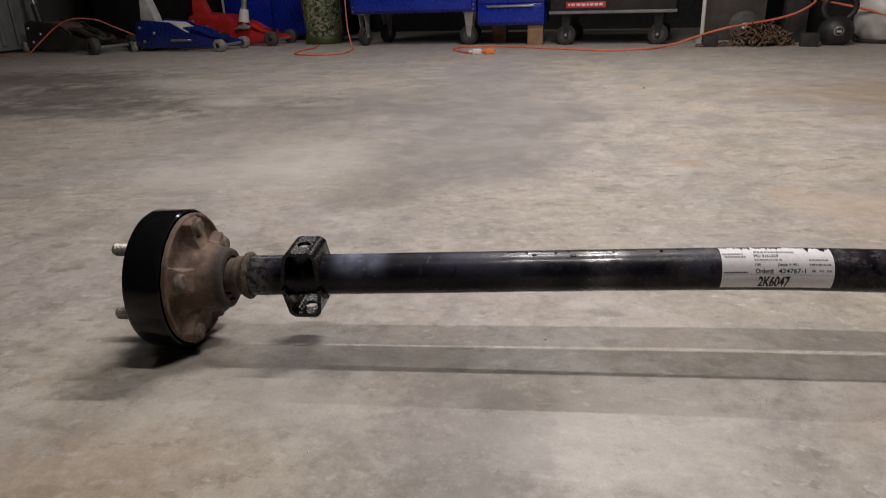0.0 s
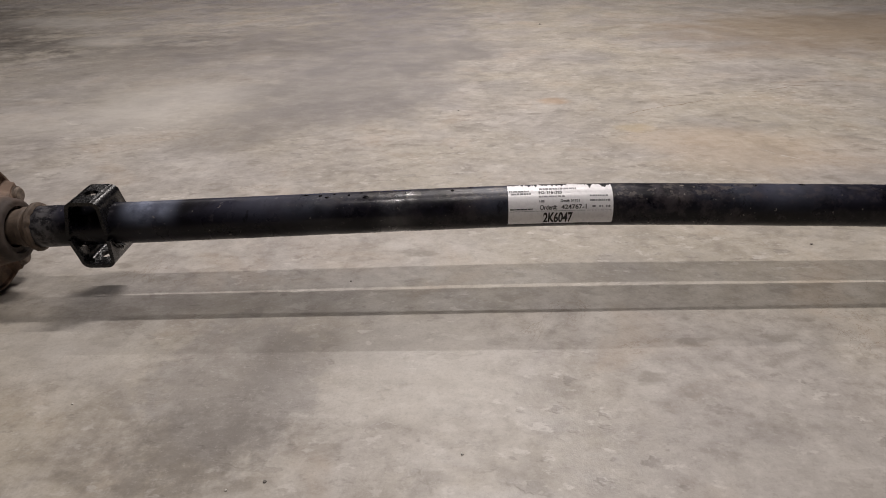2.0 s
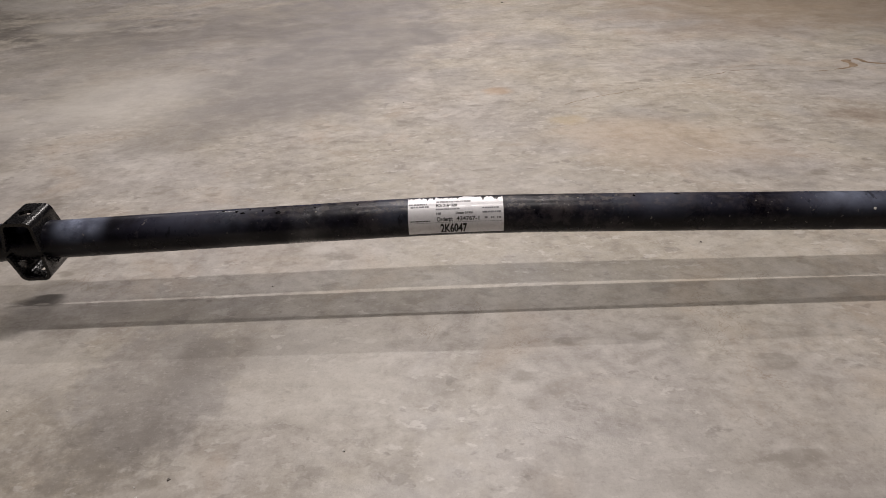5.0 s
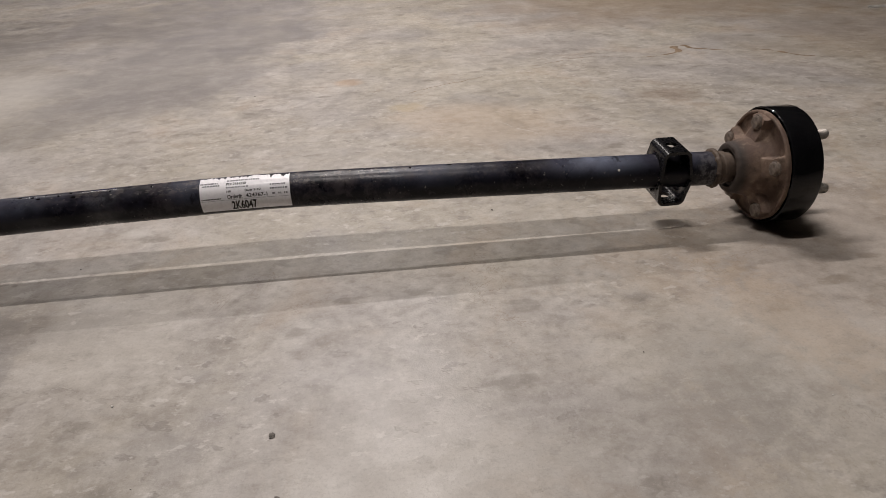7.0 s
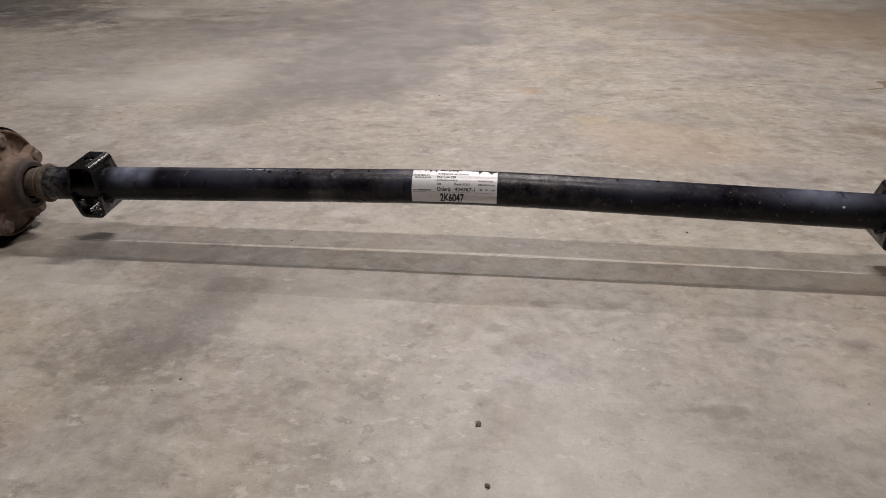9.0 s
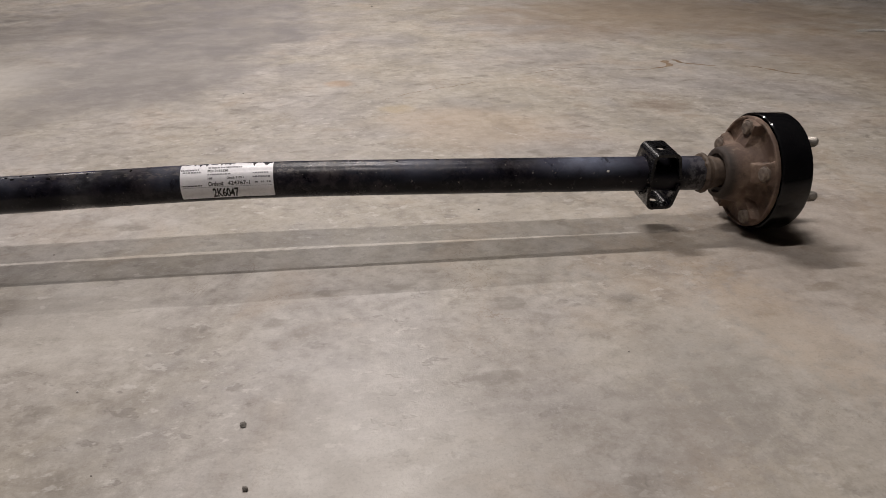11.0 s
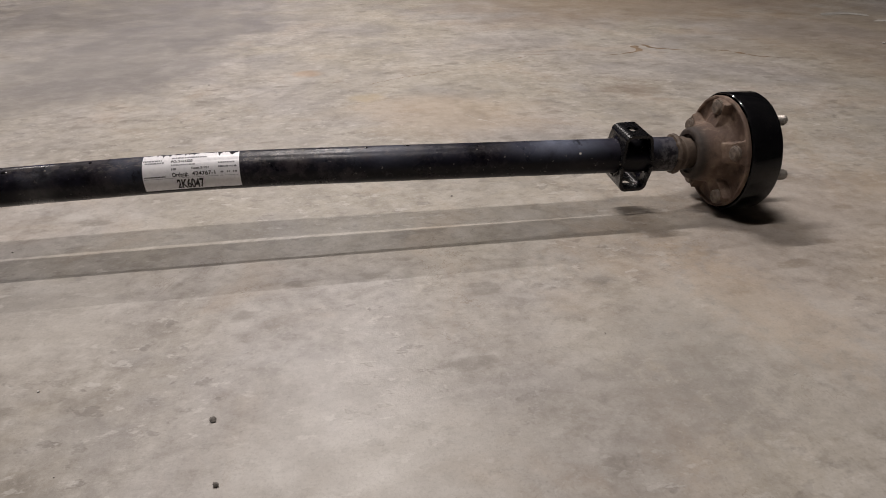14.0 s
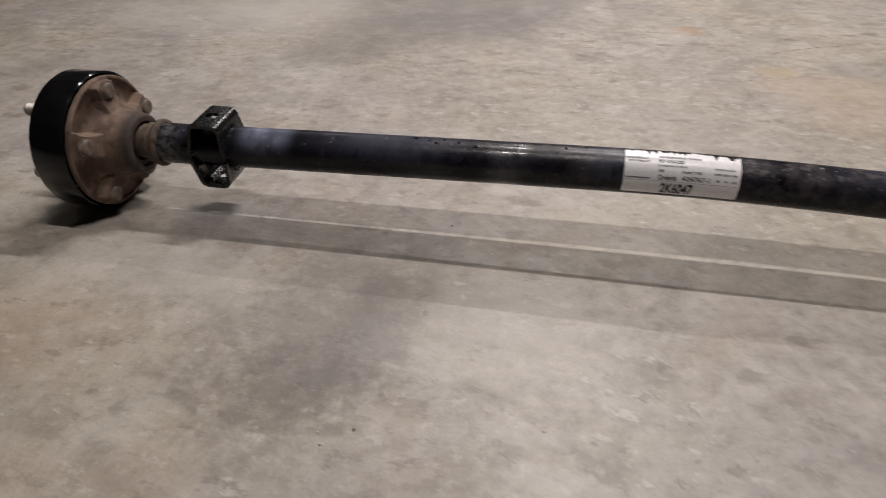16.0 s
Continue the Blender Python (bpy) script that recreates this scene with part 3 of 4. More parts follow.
# spring seats: bent channels saddled on the tube, above and below it
def spring_seat():
    bm = bmesh.new()
    half, length, base, top, thick, bend, splay = 0.0212, 0.028, 0.034, 0.0440, 0.0045, 0.0105, 0.0042
    # the pad with its hole
    for z, flip in ((top, False), (top - thick, True)):
        inner, outer, n = [], [], 32
        for k in range(n):
            t = 2 * math.pi * (k + 0.5) / n
            c, s = math.cos(t), math.sin(t)
            inner.append(bm.verts.new((0.0085 * c, 0.0085 * s, z)))
            f = min((half - bend) / max(abs(c), 1e-6), length / max(abs(s), 1e-6))
            outer.append(bm.verts.new((f * c, f * s, z)))
        for k in range(n):
            j = (k + 1) % n
            bm.faces.new((inner[k], inner[j], outer[j], outer[k]))
        if flip:
            for k in range(n):
                j = (k + 1) % n
                bm.faces.new((inner[k], inner[j], last[j], last[k]))
        last = inner
    # bends and flanges
    for side in (-1, 1):
        sheets = []
        for inset in (0.0, thick):
            rows = []
            for i in range(33):
                share_y = -1 + i / 16
                y = share_y * base
                low = max(0.004, math.sqrt(max(0, (TUBE_R + 0.0003) ** 2 - y * y)) if abs(y) < TUBE_R else 0.004)
                col = []
                for k in range(7):
                    a = math.pi / 2 * (1 - k / 6)
                    r = bend - inset
                    col.append((side * (half - bend + r * math.cos(a)), share_y * length, top - bend + r * math.sin(a)))
                for k in range(1, 6):
                    z = (top - bend) + (min(low, top - bend - 0.0004) - (top - bend)) * k / 5
                    col.append((side * (half - inset + splay * k / 5), share_y * (length + (base - length) * (top - bend - z) / (top - bend)), z))
                rows.append([bm.verts.new(p) for p in col])
            for p, q in zip(rows, rows[1:]):
                for k in range(len(p) - 1):
                    bm.faces.new((p[k], p[k + 1], q[k + 1], q[k]))
            sheets.append(rows)
        a, b = sheets
        for i in range(32):
            bm.faces.new((a[i][-1], a[i + 1][-1], b[i + 1][-1], b[i][-1]))
        for i in (0, 32):
            for k in range(len(a[i]) - 1):
                bm.faces.new((a[i][k], a[i][k + 1], b[i][k + 1], b[i][k]))
    for y in (-length, length):
        vs = [bm.verts.new(p) for p in ((-half + bend, y, top), (half - bend, y, top), (half - bend, y, top - thick), (-half + bend, y, top - thick))]
        bm.faces.new(vs)
    bmesh.ops.remove_doubles(bm, verts=bm.verts, dist=0.00005)
    return bm


def seat_weld(side, lo):
    pts = []
    for k in range(25):
        a = lo + 0.9 * k / 24
        pts.append((side * (0.0247 + 0.0006 * math.sin(k * 1.7)), (TUBE_R + 0.001) * math.cos(a), (TUBE_R + 0.001) * math.sin(a)))
    return sweep(pts, lambda t: 0.0020 * (0.95 + 0.1 * math.sin(t * 29) ** 2 + 0.3 * noise.noise((t * 9, side, lo))), 8)


seat_mesh = None
for sx in (-0.5955, 0.5955):
    c = tube_centre(sx)
    for turn in (0, 180):
        m = pose(sx, c.y + 0.002, c.z - 0.0032, turn + 2, 0, 0)
        if seat_mesh is None:
            seat_mesh = part("spring_seat", spring_seat(), SEAT_BLACK, axle, "black bent steel spring seat with a hole", 30, m)
            beads = [part("weld_bead", seat_weld(q, lo), GLOSS_BLACK, seat_mesh, "black painted weld bead") for q in (-1, 1) for lo in (0.35, 1.9)]
        else:
            s = share(seat_mesh, axle, m)
            for bead in beads:
                share(bead, s, Matrix())


# hubs
def casting():
    """A five-lobed cast hub: flange plate, bosses, tapered barrel."""
    line = [(0.0, 0.0835), (0.0045, 0.0838), (0.006, 0.0825), (0.0060, 0.0800), (0.0026, 0.0780), (0.0016, 0.0720), (0.0014, 0.0640), (0.0018, 0.0585), (0.0045, 0.0535), (0.0115, 0.0490), (0.022, 0.0452), (0.033, 0.0422), (0.0385, 0.0405), (0.0425, 0.0395), (0.0470, 0.0388), (0.0500, 0.0376), (0.0516, 0.0350), (0.0516, 0.0295), (0.047, 0.028), (0.047, 0.022)]
    fine = []
    for (a, r), (b, q) in zip(line, line[1:]):
        k = max(1, int(math.hypot(b - a, q - r) / 0.0016))
        fine += [(a + (b - a) * j / k, r + (q - r) * j / k) for j in range(k)]
    fine.append(line[-1])
    bm = bmesh.new()
    n, rings = 240, []
    for a, r in fine:
        ring = []
        for k in range(n):
            t = 2 * math.pi * k / n
            d = abs((math.degrees(t) - 180 + 19 + 36) % 72 - 36)
            wide = 11.5 + 7 * max(0, (0.062 - r) / 0.02)
            lobe = 1 - min(1, max(0, (d - wide) / 2.6))
            lobe = lobe * lobe * (3 - 2 * lobe)
            rise = min(1, max(0, (0.0805 - r) / 0.003))
            rise = rise * rise * (3 - 2 * rise)
            tall = 0.0152 + 0.42 * max(0, 0.062 - r)
            x = a
            if a < 0.034:
                x = max(a, a + (tall - a) * lobe * rise)
            x += 0.0006 * noise.noise((x * 90, r * math.cos(t) * 90, r * math.sin(t) * 90))
            ring.append(bm.verts.new((x, r * math.cos(t), r * math.sin(t))))
        rings.append(ring)
    for p, q in zip(rings, rings[1:]):
        for k in range(n):
            bm.faces.new((p[k], p[(k + 1) % n], q[(k + 1) % n], q[k]))
    return bm


def bolt_head():
    bm = lathe([(-0.002, 0.0), (-0.002, 0.0116), (0.0012, 0.0118), (0.0016, 0.0101), (0.0042, 0.0098), (0.0054, 0.0082), (0.0056, 0.0)], 24)
    return bm


def wheel_stud():
    prof = [(0.004, 0.0), (0.004, 0.0078)]
    for k in range(14):
        prof += [(-0.0055 - 0.0018 * k, 0.0079), (-0.0064 - 0.0018 * k, 0.0071)]
    prof += [(-0.0305, 0.0071), (-0.0325, 0.0060), (-0.033, 0.0)]
    return lathe(prof, 20)


def drum():
    r, w = HUB_Z, DRUM_W
    return lathe([(-0.003, 0.084), (-0.0008, 0.0855), (-0.0003, r - 0.0016), (-0.0022, r), (-0.006, r), (-w + 0.005, r), (-w + 0.001, r - 0.0022), (-w, r - 0.005), (-w, 0.04), (-w - 0.006, 0.036), (-w - 0.014, 0.034), (-w - 0.016, 0.03), (-w - 0.016, 0.0)], 120)


first = None
for face, side, phase in ((FACE_L, 1, 164.7), (FACE_R, -1, 157.7)):
    m = pose(face + side * DRUM_W, 0, HUB_Z, 0, 0 if side > 0 else 180, 0) @ pose(0, 0, 0, 0 if side > 0 else 38)
    if first is None:
        hub = first = part("hub", casting(), CASTING, axle, "rusty brown cast hub with five bosses", 45, m)
        parts = (part("drum", drum(), GLOSS_BLACK, hub, "glossy black drum", 35), part("bolt_head", bolt_head(), BOLT_RUST, hub, "rusty bolt head", 35, pose(0.0150, 0, 0)), part("wheel_stud", wheel_stud(), STUD_STEEL, hub, "dull threaded steel wheel stud", 30, pose(-DRUM_W, 0, 0)))
    else:
        hub = share(first, axle, m)
        share(parts[0], hub, Matrix())
    for k in range(5):
        a = radians(180 - 19 + 72 * k)
        spot = pose(0.0150, 0.069 * math.cos(a), 0.069 * math.sin(a))
        if side > 0 and k == 0:
            parts[1].matrix_basis = spot
        else:
            share(parts[1], hub, spot)
    for k in range(4):
        a = radians(side * (phase + 45 + 90 * k) - (0 if side > 0 else 38))
        spot = pose(-DRUM_W - 0.0025, 0.0564 * math.cos(a), 0.0564 * math.sin(a))
        if side > 0 and k == 0:
            parts[2].matrix_basis = spot
        else:
            share(parts[2], hub, spot)


# ---- the label on the tube ----
LABEL_X, LABEL_W, LABEL_R = -0.0301 - 0.0615, 0.1245, TUBE_R + 0.0005
TOP, BOTTOM = 80.0, 213.0


def label_sheet():
    bm = bmesh.new()
    rows = []
    nx, ny = 120, 40
    for i in range(nx + 1):
        u = i / nx
        torn = 13 * max(0, noise.noise((u * 9, 3, 0)) + 0.35) + 24 * max(0, noise.noise((u * 31, 7, 0))) + 15 * max(0, noise.noise((u * 70, 2, 0)))
        torn += 17 * max(0, 1 - abs(u - 0.93) / 0.06) + 9 * max(0, 1 - abs(u - 0.80) / 0.05) + 8 * max(0, 1 - abs(u - 0.2) / 0.05)
        low = BOTTOM - 1.6 * max(0, noise.noise((u * 5, 11, 0)))
        col = []
        for j in range(ny + 1):
            a = radians(TOP + torn + (low - TOP - torn) * j / ny)
            col.append(bm.verts.new(round_tube(LABEL_X + LABEL_W * u, a, LABEL_R + (0.0007 * max(0, 1 - j / 2.5) * max(0, noise.noise((u * 22, 1, 0)))))))
        rows.append(col)
    for p, q in zip(rows, rows[1:]):
        for k in range(ny):
            bm.faces.new((p[k], p[k + 1], q[k + 1], q[k]))
    return bm


label = part("label", label_sheet(), PAPER, tube, "white printed paper label, torn along its top edge", 60)


def wrapped(bm, u0, u1, a0, a1, lift):
    """Fits a flat drawing to a piece of the label, given in its width's share and in degrees round the tube."""
    xs, ys = [v.co.x for v in bm.verts], [v.co.y for v in bm.verts]
    x0, x1, y0, y1 = min(xs), max(xs), min(ys), max(ys)
    for k in range(1, 14):
        bmesh.ops.bisect_plane(bm, geom=bm.verts[:] + bm.edges[:] + bm.faces[:], plane_co=(0, y0 + (y1 - y0) * k / 14, 0), plane_no=(0, 1, 0))
    for v in bm.verts:
        u = u0 + (u1 - u0) * (v.co.x - x0) / (x1 - x0)
        a = a1 + (a0 - a1) * (v.co.y - y0) / (y1 - y0)
        v.co = round_tube(LABEL_X + LABEL_W * u, radians(a), LABEL_R + lift)
    return bm


def lettering(text, u0, u1, a0, a1, material=INK):
    curve = bpy.data.curves.new("lettering", "FONT")
    curve.body = text
    curve.offset = 0.030 if text.isupper() else (0.020 if "#" in text or "-" in text else 0.008)
    ob = new("lettering", curve)
    me = bpy.data.meshes.new_from_object(ob.evaluated_get(bpy.context.evaluated_depsgraph_get()))
    bpy.data.objects.remove(ob)
    bm = bmesh.new()
    bm.from_mesh(me)
    bpy.data.meshes.remove(me)
    return bm, u0, u1, a0, a1, material


for text, u0, u1, a0, a1 in (("2K6047", 0.335, 0.615, 175.5, 208.5), ("Order#:", 0.30, 0.465, 156, 170), ("424767-1", 0.505, 0.745, 156, 168), ("PO: 3161320", 0.295, 0.515, 117, 126), ("Des#: 51951", 0.50, 0.68, 142.5, 150)):
    bm, *where = lettering(text, u0, u1, a0, a1)
    part("lettering", wrapped(bm, u0, u1, a0, a1, 0.00025), INK, label, "black printed lettering", 60)
rng = random.Random(4)
for u0, u1, a0, a1, mat in (
    (0.01, 0.20, 113, 118.5, GREY_INK), (0.03, 0.22, 122, 127, GREY_INK), (0.30, 0.66, 106, 112, GREY_INK), (0.295, 0.54, 131.5, 135.5, GREY_INK),
    (0.295, 0.345, 143, 149, GREY_INK), (0.78, 0.95, 131, 135, GREY_INK), (0.78, 0.97, 143, 148, GREY_INK), (0.80, 0.83, 159, 164, GREY_INK), (0.865, 0.90, 159, 164, GREY_INK), (0.93, 0.97, 159, 164, GREY_INK), (0.015, 0.23, 164.5, 168, INK)):
    bm, u = bmesh.new(), u0
    while u < u1 - 0.004:
        w = min(u1 - u, rng.uniform(0.007, 0.03))
        add(bm, box(u, u + w, 0, 1, 0, 0.01))
        u += w + rng.uniform(0.004, 0.009)
    for f in [f for f in bm.faces if abs(f.normal.z) < 0.5 or f.normal.z < 0]:
        bm.faces.remove(f)
    part("print_bar", wrapped(bm, u0, u1, a0, a1, 0.00022), mat, label, sharp=60)
rule = bmesh.new()
rule.faces.new([rule.verts.new(p) for p in ((0, 0, 0), (1, 0, 0), (1, 1, 0), (0, 1, 0))])
bmesh.ops.subdivide_edges(rule, edges=rule.edges[:], cuts=20, use_grid_fill=True)
part("printed_rule", wrapped(rule, 0.012, 0.985, 171.6, 172.3, 0.00018), GREY_INK, label, sharp=60)


# ---- grit, cracks and scraps on the floor ----
def pebble(r, seed):
    bm = bmesh.new()
    bmesh.ops.create_icosphere(bm, subdivisions=1, radius=r)
    for v in bm.verts:
        v.co *= 1 + 0.7 * noise.noise(v.co / r * 0.9 + Vector((seed, 0, 0)))
        v.co.z = v.co.z * 0.55
    low = min(v.co.z for v in bm.verts)
    for v in bm.verts:
        v.co.z -= low + r * 0.05
    return bm


for i, (x, y, r, mat) in enumerate((
    (0.027, -0.371, 0.0058, STONE), (-0.32, -0.329, 0.003, STONE), (-0.344, -0.350, 0.0026, PALE_GRIT), (-0.350, -0.338, 0.002, PALE_GRIT), (-0.153, -0.30, 0.0022, PALE_GRIT), (-0.142, 0.843, 0.0035, STONE),
    (0.342, 0.095, 0.003, STONE), (0.219, 2.188, 0.008, STONE), (-0.537, -0.225, 0.002, PALE_GRIT), (0.04, -0.452, 0.0045, STONE), (0.226, 1.04, 0.0025, STONE), (-0.292, 0.012, 0.002, STONE),
    (-1.04, 0.80, 0.003, PALE_GRIT), (2.05, 1.02, 0.006, PALE_GRIT), (1.86, 0.98, 0.007, PALE_GRIT), (0.62, -0.40, 0.0015, PALE_GRIT), (0.45, -0.30, 0.0015, STONE), (-0.1, -0.42, 0.0012, STONE))):
    tagged(part("pebble", pebble(r * 0.62, i * 3.7), mat, at=pose(x, y, 0, 0, 0, i * 47)), "small grey bit of grit on the concrete" if mat is STONE else "small pale bit of grit on the concrete", "grit", "grit on the floor")


def crack(points, width, seed):
    """A ragged thin line on the floor, thick in its middle."""
    pts = smooth_line([(x, y, 0) for x, y in points], 14)
    pts = [p + Vector((0.006 * noise.noise((p.x * 30, p.y * 30, seed)), 0.008 * noise.noise((p.x * 26, p.y * 26, seed + 5)), 0)) for p in pts]
    bm = sweep(pts, lambda t: width * max(0.02, (0.5 + 1.2 * noise.noise((t * 11, seed, 0))) * math.sin(math.pi * min(0.97, max(0.03, t)))), 6)
    for v in bm.verts:
        v.co.z = v.co.z * 0.12 + 0.0001
    return bm


for pts, w, mat, seed in (
    (((0.2, 0.74), (0.30, 0.815), (0.42, 0.87), (0.513, 0.925)), 0.0020, CRACK_DIRT, 1), (((0.58, 0.95), (0.68, 0.99), (0.788, 1.026), (0.92, 1.0)), 0.0022, CRACK_DIRT, 2),
    (((0.93, 0.985), (1.004, 0.99), (1.07, 1.02), (1.085, 1.075), (1.12, 1.085), (1.13, 1.05), (1.18, 1.02), (1.26, 0.985)), 0.015, CRACK_DIRT, 3), (((1.28, 0.98), (1.33, 0.975), (1.38, 0.902), (1.46, 0.86)), 0.008, CRACK_DIRT, 4),
    (((0.435, 0.526), (0.455, 0.49), (0.487, 0.455), (0.51, 0.42)), 0.0022, CRACK_PALE, 6), (((-1.104, 0.839), (-1.065, 0.80), (-1.029, 0.785)), 0.0048, CRACK_PALE, 7), (((-0.94, 0.745), (-0.88, 0.75), (-0.862, 0.735)), 0.0048, CRACK_PALE, 8)):
    tagged(part("floor_crack", crack(pts, w, seed), mat), "thin dirty crack line in the concrete" if mat is CRACK_DIRT else "thin pale chipped line in the concrete", "crack")

strip = bmesh.new()
side_a, side_b = [], []
for p in smooth_line([(1.985, 1.455, 0), (2.05, 1.458, 0), (2.10, 1.45, 0), (2.14, 1.40, 0)], 8):
    side_a.append(strip.verts.new(p + Vector((0, 0.009, 0.006)))), side_b.append(strip.verts.new(p + Vector((0, -0.009, 0.0012))))
for k in range(len(side_a) - 1):
    strip.faces.new((side_a[k], side_a[k + 1], side_b[k + 1], side_b[k]))
bmesh.ops.solidify(strip, geom=strip.faces[:], thickness=0.001)
tagged(part("paper_strip", strip, WHITE), "narrow curled white paper strip on the concrete", "litter")
tagged(part("paper_scrap", plate([(0, 0), (0.045, -0.008), (0.07, 0.006), (0.03, 0.022)], 0.002, "xy"), WHITE, at=pose(2.09, 1.31, 0.001, 0, 0, -5)), "small torn white paper scrap on the concrete", "litter")


# ---- along the back of the garage ----
def caster(parent, m, r=0.06, wide=0.036, fork=GREY_STEEL, tread=RUBBER, top=0.15):
    """A caster: fork plate, two fork arms, tyre, hub cap. Its wheel turns about y; its base stands on z = 0."""
    body = part("caster", add(plate([(-0.03, 0.0), (0.03, 0.0), (0.045, top - r + 0.0), (-0.045, top - r + 0.0)], 0.004, "xz"), box(-0.05, 0.05, -0.04, 0.04, top - r - 0.004, top - r, 0.001)), fork, parent, at=m @ pose(0, 0, r))
    bm = body.data
    work = bmesh.new()
    for y in (-wide / 2 - 0.006, wide / 2 + 0.006):
        add(work, shifted(plate([(-0.014, -0.016), (0.014, -0.016), (0.036, top - r - 0.004), (-0.036, top - r - 0.004)], 0.004, "xz", 0.0012), pose(0, y, 0)))
    add(work, box(-0.045, 0.045, -0.04, 0.04, top - r - 0.008, top - r, 0.002))
    work.to_mesh(bm)
    work.free()
    part("tyre", lathe([(-wide / 2, r * 0.62), (-wide / 2, r * 0.9), (-wide / 2 + 0.006, r), (wide / 2 - 0.006, r), (wide / 2, r * 0.9), (wide / 2, r * 0.62)], 36, "y", closed=True), tread, body)
    part("wheel_hub", lathe([(-wide / 2 - 0.012, 0), (-wide / 2 - 0.012, 0.008), (-wide / 2 - 0.006, 0.011), (-wide / 2 + 0.002, 0.013), (-wide / 2 + 0.003, r * 0.64), (wide / 2 - 0.003, r * 0.64), (wide / 2 + 0.008, 0.011), (wide / 2 + 0.01, 0)], 28, "y"), DARK_WHEEL, body)
    part("axle_nut", lathe([(-wide / 2 - 0.022, 0), (-wide / 2 - 0.022, 0.009), (-wide / 2 - 0.018, 0.012), (-wide / 2 - 0.010, 0.012)], 18, "y"), GREY_STEEL, body)
    return body


def floor_jack(paint, m, label, grip=False, hump=1.0, tread=WHEEL_GREY, wheel_r=0.048, cover=GREY_STEEL, socket=None):
    """A trolley jack that points along +x, its front wheels' axle at the origin's foot."""
    jack = thing("floor_jack", m, label, "floor jack", "floor jacks by the wall")
    length, wide = 0.84, 0.26
    outline = [(-length, 0.05), (-length + 0.02, 0.20 * hump), (-length + 0.10, 0.225 * hump), (-length + 0.36, 0.205 * hump), (-length + 0.50, 0.135 * hump), (-0.06, 0.085), (0.02, 0.072), (0.03, 0.045), (-0.02, 0.028), (-length + 0.04, 0.03)]
    for y in (-wide / 2, wide / 2):
        side = part("side_plate", shifted(plate(outline, 0.012, "xz", 0.003), pose(0, y, 0)), paint, jack)
        for x, z in ((-length + 0.06, 0.17 * hump), (-length + 0.09, 0.08), (-length + 0.2, 0.13 * hump)):
            part("bolt_head", lathe([(-0.012, 0), (-0.012, 0.010), (-0.007, 0.013), (0, 0.013)], 16, "y", pose(x, y - 0.005 if y < 0 else y + 0.012, z)), GREY_STEEL, side)
        wheel = part("front_wheel", lathe([(-0.028, 0.02), (-0.028, wheel_r - 0.01), (-0.022, wheel_r), (0.022, wheel_r), (0.028, wheel_r - 0.01), (0.028, 0.02)], 30, "y", closed=True), tread, jack, at=pose(0, y * 1.32, wheel_r))
        part("wheel_hub", lathe([(-0.03, 0), (-0.03, 0.012), (-0.018, 0.021), (0.018, 0.021), (0.03, 0.012), (0.03, 0)], 20, "y"), BLACK_METAL, wheel)
        back = part("rear_caster", add(lathe([(-0.014, 0.0), (-0.014, 0.026), (-0.01, 0.031), (0.01, 0.031), (0.014, 0.026), (0.014, 0.0)], 24, "y"), plate([(-0.012, -0.012), (0.012, -0.012), (0.028, 0.05), (-0.02, 0.05)], 0.042, "xz", 0.004)), WHEEL_GREY, jack, at=pose(-length - 0.03, y * 1.05, 0.031))
    part("axle_rod", sweep([(0, -wide * 0.68, 0.048), (0, wide * 0.68, 0.048)], 0.011, 12), GREY_STEEL, jack)
    arm = smooth_line([(-length + 0.32, 0, 0.13 * hump), (-0.3, 0, 0.15 * hump), (-0.14, 0, 0.115), (-0.06, 0, 0.105)], 6)
    bm = bmesh.new()
    for y in (-0.055, 0.055):
        add(bm, shifted(sweep(arm, 0.024, 8), pose(0, y, 0)))
    part("lift_arm", add(bm, box(-0.16, -0.05, -0.06, 0.06, 0.092, 0.112, 0.006)), paint, jack)
    part("saddle", lathe([(0.10, 0), (0.10, 0.05), (0.118, 0.055), (0.132, 0.055), (0.132, 0.045), (0.124, 0.04), (0.124, 0)], 28, "z", pose(-0.10, 0, 0.004)), BLACK_METAL, jack)
    part("power_unit", add(sweep([(-length + 0.02, 0, 0.10), (-length + 0.30, 0, 0.11)], 0.045, 18), box(-length + 0.01, -length + 0.14, -0.09, 0.09, 0.07, 0.19 * hump, 0.012)), BLACK_METAL, jack)
    part("top_cover", plate([(-length + 0.16, 0.212 * hump), (-length + 0.36, 0.198 * hump), (-length + 0.49, 0.135 * hump), (-length + 0.49, 0.129 * hump), (-length + 0.35, 0.19 * hump), (-length + 0.16, 0.204 * hump)], wide * 0.7, "xz"), cover, jack)
    if socket is None:
        part("handle_socket", sweep([(-length + 0.03, 0, 0.15), (-length - 0.01, 0, 0.33 * hump)], 0.026, 16), paint, jack)
    else:
        part("handle_socket", plate([(-length + 0.01, 0.16), (-length + 0.16, 0.16), (-length + 0.15, 0.24 * hump), (-length + 0.075, 0.46), (-length + 0.03, 0.46), (-length + 0.01, 0.24 * hump)], 0.09, "xz", 0.006), socket, jack)
    lift = 0.06 if socket else 0
    part("handle", sweep([(-length - 0.005 + lift, 0, 0.29 * hump), (-length - 0.10 + lift, 0, 0.95)], 0.017, 14), GREY_STEEL, jack)
